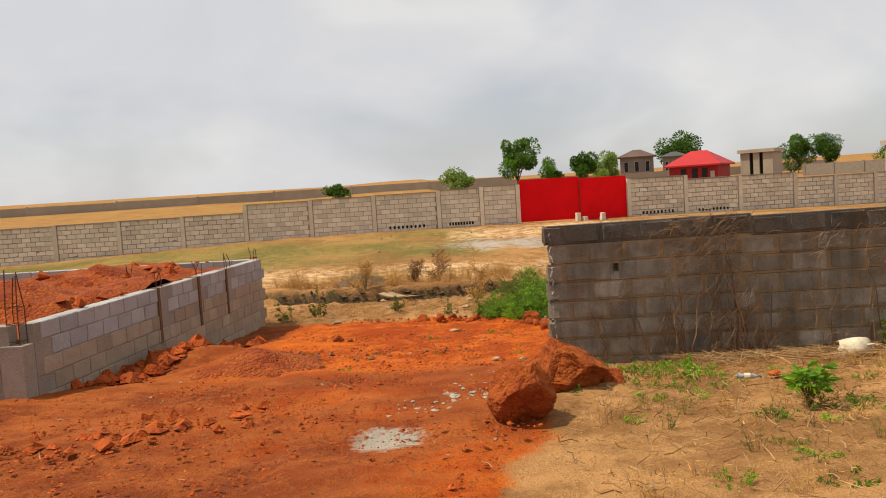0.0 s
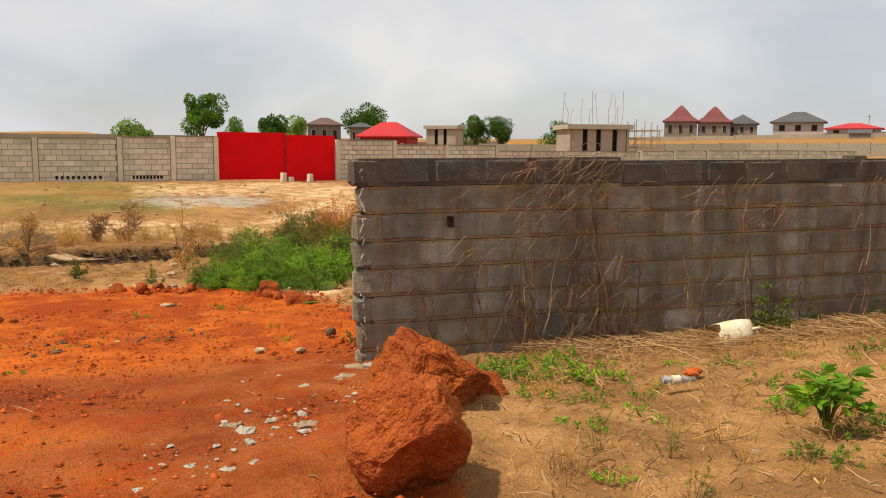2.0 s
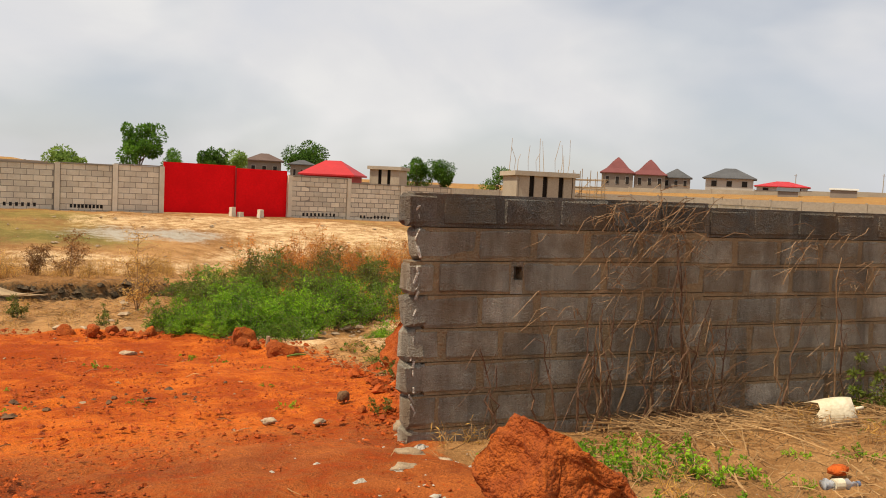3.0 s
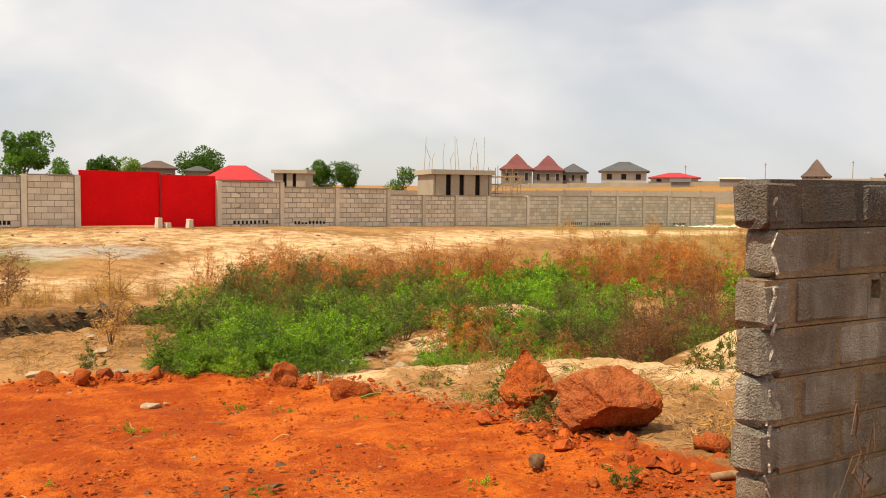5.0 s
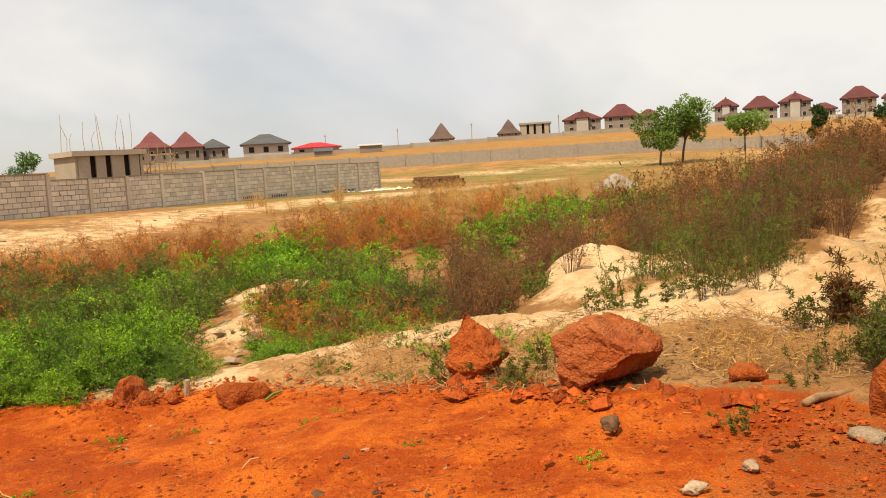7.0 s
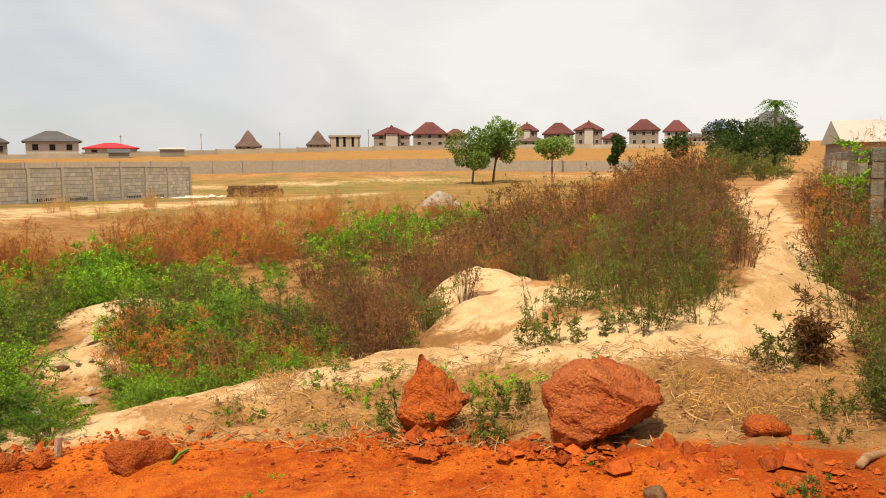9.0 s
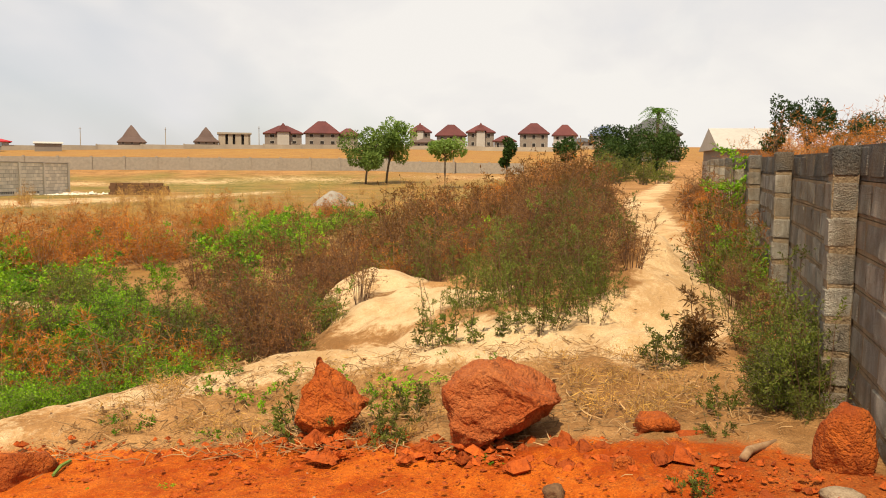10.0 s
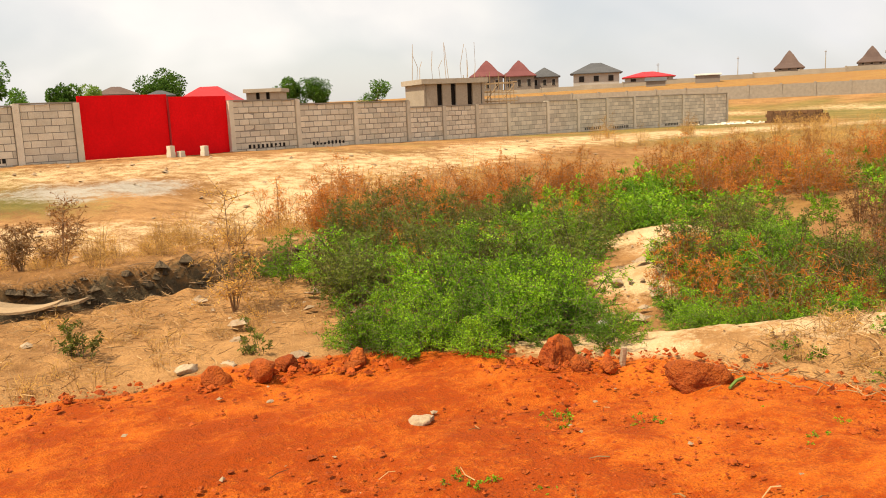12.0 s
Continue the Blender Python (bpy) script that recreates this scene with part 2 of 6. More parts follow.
GRIME = (((4.6, 4.6, 0.5), 0.58, (0.055, 0.05, 0.044)), ((1.1, 1.1, 0.8), 0.25, (0.10, 0.085, 0.065)), ((2.4, 2.4, 2.6), 0.6, (0.27, 0.175, 0.09)), ((7, 7, 5), 0.25, (0.09, 0.075, 0.06)))
M = {
    "ground": ground_mat(),
    "laterite": surface("laterite_rock", (0.52, 0.125, 0.016), (0.36, 0.070, 0.011), (0.16, 0.034, 0.009), 4.0, 55, 0.12, bumps=0.9, dist=0.012),
    "laterite_pale": surface("laterite_rock_pale", (0.47, 0.15, 0.045), (0.36, 0.072, 0.012), (0.13, 0.03, 0.010), 2.6, 55, 0.1, bumps=0.9, dist=0.012),
    "clod": surface("laterite_clod", (0.46, 0.092, 0.010), (0.33, 0.058, 0.008), (0.20, 0.036, 0.007), 3, 25, 0.3, "island", bumps=0.6, dist=0.02),
    "stone": surface("pale_stone", (0.44, 0.33, 0.22), (0.33, 0.23, 0.14), (0.20, 0.13, 0.08), 6, 50, 0.2, bumps=0.5),
    "stone_pale": surface("pale_render", (0.62, 0.57, 0.50), (0.48, 0.43, 0.36), (0.34, 0.29, 0.23), 6, 50, 0.2, bumps=0.8),
    "dark_stone": surface("dark_stone", (0.13, 0.068, 0.034), (0.19, 0.10, 0.048), (0.07, 0.038, 0.022), 6, 50, 0.2, bumps=0.5),
    "old_block": surface("weathered_block", (0.64, 0.575, 0.47), (0.40, 0.35, 0.27), (0.80, 0.735, 0.62), 3.2, 95, 0.24, bumps=1.0, dist=0.016, stain=GRIME),
    "old_top": surface("sooty_block", (0.21, 0.20, 0.18), (0.05, 0.048, 0.045), (0.46, 0.435, 0.39), 2.2, 95, 0.35, bumps=1.0, dist=0.016, stain=GRIME),
    "old_mortar": surface("weathered_mortar", (0.38, 0.265, 0.145), (0.25, 0.18, 0.10), (0.52, 0.39, 0.24), 2.0, 60, bumps=0.8, dist=0.01, stain=GRIME),
    "new_block": surface("grey_block", (0.70, 0.615, 0.48), (0.58, 0.50, 0.385), (0.76, 0.68, 0.54), 2.5, 50, 0.16, bumps=0.6),
    "new_block_joined": surface("grey_block_joined", (0.70, 0.615, 0.48), (0.58, 0.50, 0.385), (0.76, 0.68, 0.54), 2.5, 50, 0.16, "island", bumps=0.6),
    "new_mortar": surface("grey_mortar", (0.27, 0.235, 0.19), (0.34, 0.30, 0.245), (0.20, 0.17, 0.14), 2.0, 40, bumps=0.6),
    "found_block": surface("fresh_block", (0.36, 0.36, 0.36), (0.29, 0.285, 0.28), (0.44, 0.43, 0.42), 2.5, 50, 0.14, bumps=0.6),
    "found_low": surface("stained_block", (0.36, 0.29, 0.20), (0.29, 0.225, 0.15), (0.44, 0.36, 0.27), 2.5, 50, 0.14, bumps=0.6),
    "ditch_earth": surface("ditch_earth", (0.15, 0.105, 0.06), (0.09, 0.062, 0.035), (0.045, 0.03, 0.02), 3, 25, 0.35, "island", bumps=0.6, dist=0.02),
    "fill": surface("laterite_fill", (0.30, 0.045, 0.005), (0.50, 0.115, 0.015), (0.14, 0.024, 0.004), 2.5, 18, bumps=1.0, dist=0.04),
    "concrete": surface("raw_concrete", (0.31, 0.265, 0.21), (0.24, 0.20, 0.16), (0.37, 0.33, 0.27), 3, 45, bumps=0.6),
    "far_concrete": surface("far_concrete", (0.40, 0.345, 0.27), (0.33, 0.28, 0.22), (0.26, 0.22, 0.17), 0.4, 6, 0.1, bumps=0.2),
    "gate_red": surface("red_sheet_steel", (0.80, 0.006, 0.010), (0.70, 0.005, 0.008), (0.58, 0.005, 0.008), 1.2, 14, 0.06, rough=0.75, spec=0.08, bumps=0.12, dist=0.01),
    "dark_red": surface("dark_red_steel", (0.34, 0.012, 0.014), (0.28, 0.01, 0.01), (0.2, 0.01, 0.01), 2, 20, rough=0.5, bumps=0.1),
    "tarp_red": surface("red_roof_sheet", (0.48, 0.02, 0.024), (0.40, 0.016, 0.02), (0.3, 0.015, 0.018), 0.8, 8, rough=0.5, bumps=0.2),
    "rust": surface("rusty_bar", (0.09, 0.035, 0.018), (0.14, 0.055, 0.025), (0.05, 0.025, 0.02), 20, 90, rough=0.8, bumps=0.3, dist=0.002),
    "roof_maroon": surface("maroon_tile", (0.105, 0.034, 0.034), (0.14, 0.045, 0.042), (0.075, 0.026, 0.026), 0.5, 5, 0.12, bumps=0.3, dist=0.05),
    "roof_rose": surface("rose_tile", (0.18, 0.06, 0.058), (0.15, 0.05, 0.05), (0.12, 0.042, 0.042), 0.5, 5, 0.08, bumps=0.3, dist=0.05),
    "roof_brown": surface("brown_tile", (0.105, 0.068, 0.058), (0.135, 0.09, 0.075), (0.075, 0.05, 0.043), 0.5, 5, 0.1, bumps=0.3, dist=0.05),
    "roof_dark": surface("slate_tile", (0.085, 0.085, 0.09), (0.11, 0.11, 0.115), (0.06, 0.06, 0.065), 0.5, 5, 0.1, bumps=0.3, dist=0.05),
    "roof_blue": surface("blue_tile", (0.13, 0.16, 0.25), (0.16, 0.19, 0.28), (0.1, 0.12, 0.2), 0.5, 5, bumps=0.3, dist=0.05),
    "plaster": surface("cream_plaster", (0.26, 0.22, 0.185), (0.22, 0.185, 0.155), (0.18, 0.15, 0.13), 0.4, 4, 0.1, bumps=0.1),
    "plaster_white": surface("white_plaster", (0.46, 0.43, 0.385), (0.40, 0.37, 0.33), (0.34, 0.31, 0.28), 0.4, 4, 0.06, bumps=0.1),
    # near-black for panes and openings, standing in for the shade inside them
    "shade_fill": surface("dark_opening", (0.025, 0.022, 0.02), (0.035, 0.03, 0.027), None, 1, 6, bumps=0.0),
    "wood": surface("weathered_wood", (0.42, 0.30, 0.17), (0.33, 0.22, 0.12), (0.22, 0.14, 0.08), 3, 40, 0.2, bumps=0.5),
    "bark": surface("bark", (0.13, 0.095, 0.065), (0.19, 0.14, 0.095), (0.07, 0.05, 0.035), 4, 30, 0.1, bumps=0.8, dist=0.02),
    "plastic": surface("white_plastic", (0.72, 0.66, 0.52), (0.62, 0.53, 0.37), (0.42, 0.34, 0.22), 4, 30, rough=0.5, bumps=0.2),
    "straw": surface("dry_straw", (0.42, 0.26, 0.12), (0.29, 0.17, 0.075), (0.22, 0.13, 0.055), 3, 30, 0.4, "island", bumps=0.0),
    "vine": surface("dead_vine", (0.12, 0.065, 0.04), (0.19, 0.10, 0.055), (0.07, 0.04, 0.028), 5, 30, 0.3, "island", bumps=0.0),
    "vine_pale": surface("dead_vine_pale", (0.27, 0.155, 0.08), (0.18, 0.10, 0.05), (0.36, 0.24, 0.14), 5, 30, 0.3, "island", bumps=0.0),
    "green": leaf_mat("bright_leaf", (0.13, 0.31, 0.010), (0.38, 0.60, 0.025), (0.05, 0.13, 0.010), 1.3),
    "green_dark": leaf_mat("dull_leaf", (0.10, 0.16, 0.02), (0.20, 0.235, 0.035), (0.10, 0.085, 0.018)),
    "tree_leaf": leaf_mat("tree_leaf", (0.07, 0.17, 0.016), (0.14, 0.27, 0.026), (0.035, 0.085, 0.012), 0.6),
    "tree_leaf_dark": leaf_mat("tree_leaf_dark", (0.035, 0.07, 0.014), (0.06, 0.10, 0.02), (0.02, 0.04, 0.01), 0.5),
    "tree_leaf_light": leaf_mat("tree_leaf_light", (0.18, 0.28, 0.05), (0.26, 0.36, 0.08), (0.11, 0.18, 0.035), 0.4),
    "brown_weed": leaf_mat("dead_leaf", (0.20, 0.082, 0.026), (0.34, 0.15, 0.045), (0.11, 0.07, 0.02)),
    "red_weed": leaf_mat("russet_leaf", (0.50, 0.135, 0.016), (0.62, 0.25, 0.035), (0.28, 0.10, 0.018)),
    "gold_grass": leaf_mat("gold_grass", (0.62, 0.37, 0.10), (0.55, 0.29, 0.07), (0.40, 0.24, 0.065)),
}


# ---- building helpers ----
def mesh_from(name, verts, faces, mat, smooth=False):
    me = bpy.data.meshes.new(name)
    me.from_pydata([tuple(v) for v in verts], [], [tuple(f) for f in faces])
    me.materials.append(mat)
    if smooth:
        me.polygons.foreach_set("use_smooth", [True] * len(me.polygons))
    me.update()
    return me


def part(name, data, parent=None, label="", m=None):
    ob = new(name, data)
    if m is not None:
        ob.matrix_basis = m
    if parent is not None:
        ob.parent = parent
    return tagged(ob, label)


def thing(name, label, category, m=None, group="", kind="", data=None):
    ob = new(name, data)
    if m is not None:
        ob.matrix_basis = m
    return tagged(ob, label, category, group, kind)


class Soup:
    """Gathers loose pieces of geometry into one mesh."""

    def __init__(self):
        self.v, self.f, self.n = [], [], 0

    def add(self, v, f):
        v = np.asarray(v, float).reshape(-1, 3)
        self.v.append(v)
        self.f.extend([[i + self.n for i in q] for q in f])
        self.n += len(v)

    def box(self, lo, hi, m=None):
        (a, b, c), (d, e, g) = lo, hi
        v = np.array([(a, b, c), (d, b, c), (d, e, c), (a, e, c), (a, b, g), (d, b, g), (d, e, g), (a, e, g)], float)
        if m is not None:
            v = np.array([m @ Vector(p) for p in v])
        self.add(v, [(0, 3, 2, 1), (4, 5, 6, 7), (0, 1, 5, 4), (1, 2, 6, 5), (2, 3, 7, 6), (3, 0, 4, 7)])

    def tube(self, pts, radii, n=6):
        pts = [Vector(p) for p in pts]
        rings = []
        for i, p in enumerate(pts):
            d = (pts[min(i + 1, len(pts) - 1)] - pts[max(i - 1, 0)]).normalized()
            q = d.to_track_quat("Z", "Y")
            rings.append([p + q @ Vector((radii[i] * math.cos(k * 2 * math.pi / n), radii[i] * math.sin(k * 2 * math.pi / n), 0)) for k in range(n)])
        v = [p for r in rings for p in r]
        f = [(i * n + k, i * n + (k + 1) % n, (i + 1) * n + (k + 1) % n, (i + 1) * n + k) for i in range(len(pts) - 1) for k in range(n)]
        f += [tuple(range(n))[::-1], tuple((len(pts) - 1) * n + k for k in range(n))]
        self.add(v, f)

    def mesh(self, name, mat, smooth=False):
        return mesh_from(name, np.concatenate(self.v) if self.v else [], self.f, mat, smooth)


def block_mesh(name, l, w, h, mat, seed, chip=0.012):
    """A hollow-look building block with softened, slightly chipped edges, 26 faces or so."""
    rng = random.Random(seed)
    bm = bmesh.new()
    bmesh.ops.create_cube(bm, size=1.0)
    bmesh.ops.scale(bm, vec=(l, w, h), verts=bm.verts)
    bmesh.ops.bevel(bm, geom=bm.edges[:], offset=chip, segments=1, affect="EDGES")
    for v in bm.verts:
        v.co += Vector((rng.uniform(-1, 1), rng.uniform(-1, 1), rng.uniform(-1, 1))) * chip * 0.45
    me = bpy.data.meshes.new(name)
    bm.to_mesh(me)
    bm.free()
    me.materials.append(mat)
    return me


def rock_mesh(name, size, mat, seed, sub=4, rough=0.22, lean=0.0, sharp=0.0):
    """An angular boulder: a ball pushed in by random planes, then roughened."""
    rng = random.Random(seed)
    bm = bmesh.new()
    bmesh.ops.create_icosphere(bm, subdivisions=sub, radius=1.0)
    planes = []
    for _ in range(9):
        d = Vector((rng.gauss(0, 1), rng.gauss(0, 1), rng.gauss(0, 0.8))).normalized()
        planes.append((d, rng.uniform(0.62, 0.9) - sharp))
    off = Vector((seed * 3.1, seed * 1.7, seed * 0.9))
    for v in bm.verts:
        p = v.co.copy()
        for d, k in planes:
            t = p.dot(d)
            if t > k:
                p -= d * (t - k) * 0.85
        p += v.co * (noise.fractal(v.co * 1.6 + off, 0.9, 2.1, 5) * rough)
        if p.z < -0.62:
            p.z = -0.62
        v.co = Vector((p.x * size[0] / 2, p.y * size[1] / 2, (p.z + 0.62) * (1 + lean * p.y) * size[2] / 1.5))
    me = bpy.data.meshes.new(name)
    bm.to_mesh(me)
    bm.free()
    me.materials.append(mat)
    me.polygons.foreach_set("use_smooth", [True] * len(me.polygons))
    return me


# ---- the lie of the land ----
def sstep(a, b, x):
    t = np.clip((x - a) / (b - a), 0, 1)
    return t * t * (3 - 2 * t)


def line_dist(x, y, pts):
    best = np.full(np.shape(x), 1e9)
    for (ax, ay), (bx, by) in zip(pts[:-1], pts[1:]):
        ux, uy = bx - ax, by - ay
        t = np.clip(((x - ax) * ux + (y - ay) * uy) / (ux * ux + uy * uy), 0, 1)
        best = np.minimum(best, np.hypot(x - ax - t * ux, y - ay - t * uy))
    return best


BANK = [(1.6, 16.6), (3.0, 15.6), (4.3, 14.3), (4.75, 13.0), (4.6, 11.8), (5.0, 10.7)]
DITCH = [(-22, 28.2), (-12, 26.2), (-5, 24.3), (-1.2, 23.5), (1, 23.4), (3.2, 23.75), (5.2, 24.7)]
WALL_X0, WALL_Y0, WALL_SLOPE = 1.05, 9.42, -0.125


def height(x, y):
    x, y = np.asarray(x, float), np.asarray(y, float)
    west = np.interp(y, [-40, -10, -2, 7, 16, 21, 26, 32, 41, 60, 110], [1.2, 0.75, 0.4, -0.30, -1.15, -1.30, -1.2, -0.8, -0.15, -0.1, 0.3])
    west = west - 0.55 * sstep(-4, -24, x) * sstep(25, 41, y)
    strip = np.interp(x, [4, 8, 15, 40, 110], [-0.55, -0.22, 0.0, 0.1, -0.2])
    basin = np.interp(x, [4, 10, 25, 50, 110], [-1.5, -1.6, -1.4, -1.0, -0.8])
    north = np.interp(x, [4, 11, 52, 110], [-0.15, -0.22, -0.85, -0.7])
    east = np.where(y < 11, strip, strip + (basin - strip) * sstep(11, 16, y))
    east = east + (north - east) * sstep(26, 41, y)
    west = west + (strip - west) * sstep(10, 25, x) * (y < 11)
    east = np.where(y < 9.4, west, west + (east - west) * sstep(9.4, 10.2, y))
    z = west + (east - west) * sstep(2.2, 6.0, x)
    r = np.hypot(x, y - 10)
    bearing = np.arctan2(x, y - 10)
    k = 0.62 + 0.38 * sstep(0.5, 1.2, bearing)
    z = z + k * np.interp(r, [90, 130, 225, 300, 2000], [0, 2.0, 7.8, 8.6, 9.5])
    d = line_dist(x, y, BANK)
    crest = np.interp(y, [10.7, 12, 14.3, 16.6], [-0.52, -0.62, -0.8, -1.12])
    z = z + np.exp(-(d / 0.85) ** 3) * np.maximum(crest - z, 0)
    for mx, my, mz, mr in ((7.2, 13.1, -0.52, 1.3), (6.7, 10.3, -0.12, 1.0), (9.2, 14.2, -0.45, 1.1), (6.0, 18.2, -1.05, 1.2), (8.5, 20.0, -1.0, 1.4), (10.5, 10.4, 0.1, 1.2), (-4.2, 12.8, -0.55, 0.9), (-3.4, 11.3, -0.48, 0.7), (-3.0, 15.0, -0.9, 0.8), (-6.0, 8.3, -0.2, 0.8)):
        z = z + np.exp(-((x - mx) ** 2 + (y - my) ** 2) / mr ** 2) * np.maximum(mz - z, 0)
    dd = line_dist(x, y, DITCH)
    z = z + 0.16 * np.exp(-((dd - 1.3) / 0.9) ** 2) * (y > 23.4)
    z = z - 0.85 * np.exp(-(dd / 0.68) ** 8)
    return z


def ground_z(x, y):
    return float(height(x, y))


def axis(lo, hi, fine, far, grow=1.13):
    a = list(np.arange(lo, hi + fine / 2, fine))
    s, p = fine, a[-1]
    while p < far:
        s *= grow
        p += s
        a.append(p)
    s, p, b = fine, a[0], []
    while p > -far:
        s *= grow
        p -= s
        b.append(p)
    return np.array(b[::-1] + a)


def value_noise(x, y, scale, seed):
    rng = np.random.RandomState(seed)
    t = rng.rand(256, 256)
    u, v = x * scale + 1000, y * scale + 1000
    i, j = np.floor(u).astype(int), np.floor(v).astype(int)
    fu, fv = u - i, v - j
    fu, fv = fu * fu * (3 - 2 * fu), fv * fv * (3 - 2 * fv)
    g = lambda a, b: t[a % 256, b % 256]
    return (g(i, j) * (1 - fu) + g(i + 1, j) * fu) * (1 - fv) + (g(i, j + 1) * (1 - fu) + g(i + 1, j + 1) * fu) * fv


def red_mask(x, y):
    """1 on the red laterite, 0 off it."""
    n = (value_noise(x, y, 1.1, 3) - 0.5) * 0.7
    east_edge = np.interp(y, [-10, 3, 5.5, 7.5, 9.4, 10.6, 12, 13.4, 15.0, 15.8, 16.6, 17.7, 18.4, 19.3], [-0.6, -0.2, 0.35, 0.9, 1.3, 2.1, 2.45, 2.65, 2.4, 2.2, 1.8, 1.1, 0.3, -2.0]) + n
    return sstep(0.25, -0.25, x - east_edge) * sstep(19.6, 18.8, y + n) * sstep(-60, -30, x)


def build_ground():
    xs, ys = axis(-7, 9, 0.075, 1500), axis(0, 26, 0.075, 1500)
    X, Y = np.meshgrid(xs, ys)
    Z = height(X, Y)
    near = sstep(60, 15, np.hypot(X, Y - 10))
    rough = (value_noise(X, Y, 0.9, 1) - 0.5) * 0.10 + (value_noise(X, Y, 3.1, 2) - 0.5) * 0.05 + (value_noise(X, Y, 6.0, 5) - 0.5) * 0.035 + (value_noise(X, Y, 11.0, 6) - 0.5) * 0.022
    lumps = (value_noise(X, Y, 1.5, 21) - 0.45) * 0.20 + (value_noise(X, Y, 3.7, 22) - 0.5) * 0.10
    Z = Z + rough * near + lumps * sstep(3.6, 4.6, X) * sstep(14, 9, X) * sstep(17, 14.5, Y) * (Y > 9.8)
    bank_face = np.exp(-((line_dist(X, Y, DITCH) - 0.62) / 0.22) ** 2)
    Z = Z + bank_face * ((value_noise(X, Y, 2.6, 23) - 0.5) * 0.34 + (value_noise(X, Y, 6.3, 24) - 0.5) * 0.22)
    nx, ny = len(xs), len(ys)
    idx = np.arange(nx * ny).reshape(ny, nx)
    q = np.stack([idx[:-1, :-1], idx[:-1, 1:], idx[1:, 1:], idx[1:, :-1]], -1).reshape(-1, 4)
    me = bpy.data.meshes.new("ground")
    me.vertices.add(nx * ny)
    me.vertices.foreach_set("co", np.stack([X, Y, Z], -1).reshape(-1))
    me.loops.add(q.size)
    me.loops.foreach_set("vertex_index", q.reshape(-1))
    me.polygons.add(len(q))
    me.polygons.foreach_set("loop_start", np.arange(0, q.size, 4))
    me.polygons.foreach_set("loop_total", np.full(len(q), 4))
    me.polygons.foreach_set("use_smooth", np.ones(len(q), bool))
    me.update()
    n1, n2 = value_noise(X, Y, 0.45, 11), value_noise(X, Y, 0.12, 12)
    r = np.hypot(X, Y - 10)
    red = red_mask(X, Y)
    road = np.exp(-(line_dist(X, Y, [(-60, 33), (-20, 30), (-3, 28.5), (4, 27.5), (9, 33), (20, 37), (34, 38), (60, 36)]) / 2.3) ** 4)
    sand = np.exp(-(line_dist(X, Y, [(x + 0.25, y + 0.1) for x, y in BANK]) / 0.8) ** 4) * (X > 1.5)
    for mx, my, mr in ((7.2, 13.1, 1.25), (9.2, 14.2, 1.0), (6.0, 18.2, 1.2), (8.5, 20.0, 1.3), (7.5, 37.5, 3.5), (3.5, 38.0, 3.0), (12, 37, 3.0)):
        sand = np.maximum(sand, np.exp(-(((X - mx) ** 2 + (Y - my) ** 2) / mr ** 2) ** 2) * (1.0 if my < 30 else 0.62))
    sand = sand * (1 - 0.5 * sstep(13.6, 15.2, Y) * (Y < 17.2) * (X < 5) * (0.5 + value_noise(X, Y, 1.3, 61)))
    trail = np.exp(-(line_dist(X, Y, [(4.7, 10.6), (6, 10.05), (8.6, 9.75), (13, 9.4), (20, 9.2), (27, 8.9), (40, 7), (60, 4.6), (100, 0)]) / 0.6) ** 4)
    sand = np.maximum(np.maximum(sand, trail), road * (0.35 + 0.55 * value_noise(X, Y, 0.3, 41)))
    far_road = np.exp(-(line_dist(X, Y, [(60, 75), (90, 50), (110, 20)]) / 5.0) ** 4)
    sand = np.maximum(sand, far_road * (0.3 + 0.5 * value_noise(X, Y, 0.08, 42)))
    grass = sstep(29, 33, Y) * sstep(42, 39.5, Y) * (0.35 + 0.75 * n1) * sstep(5, 1, X)
    grass = np.maximum(grass, sstep(20, 30, X) * sstep(15, 20, Y) * sstep(125, 100, r) * (0.3 + 0.8 * n1))
    grass = np.maximum(grass, sstep(9, 14, X) * sstep(11, 13, Y) * 0.6 * n1)
    gold = sstep(42.5, 46, Y - 0.1 * np.clip(X, -30, 52)) * sstep(56, 50, X) * 0.9
    gold = np.maximum(gold, sstep(132, 140, r) * (0.45 + 0.5 * n2))
    gold = np.maximum(gold, sstep(3, 8, X) * sstep(17, 22, Y) * sstep(40, 34, Y) * 0.62 * n1 * 1.4)
    gravel = np.exp(-(((X - 3.0) / 3.2) ** 2 + ((Y - 34.5) / 1.9) ** 2) ** 2) * (0.35 + 0.6 * value_noise(X, Y, 0.9, 43))
    gravel = np.maximum(gravel, np.exp(-(((X + 1.0) / 0.32) ** 2 + ((Y - 5.85) / 0.44) ** 2) ** 2))
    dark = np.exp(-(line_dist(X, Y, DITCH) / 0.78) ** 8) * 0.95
    one = np.ones_like(X)
    # mask of the darkened red: dimmer exposure put into the soil colour
    yard_dim = red * sstep(12.5, 8.0, Y) * np.clip(0.3 + 0.85 * value_noise(X, Y, 0.5, 51) + 0.35 * (value_noise(X, Y, 1.9, 52) - 0.5), 0, 1)
    yard_dim = np.maximum(yard_dim, red * sstep(-2.6, -4.2, X) * 0.8)
    for name, chans in (("zone_a", (red, grass, sand)), ("zone_b", (gravel, gold, dark)), ("zone_c", (yard_dim, 0 * one, 0 * one))):
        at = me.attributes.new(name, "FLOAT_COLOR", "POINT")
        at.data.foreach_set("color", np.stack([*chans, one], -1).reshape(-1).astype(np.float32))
    me.materials.append(M["ground"])
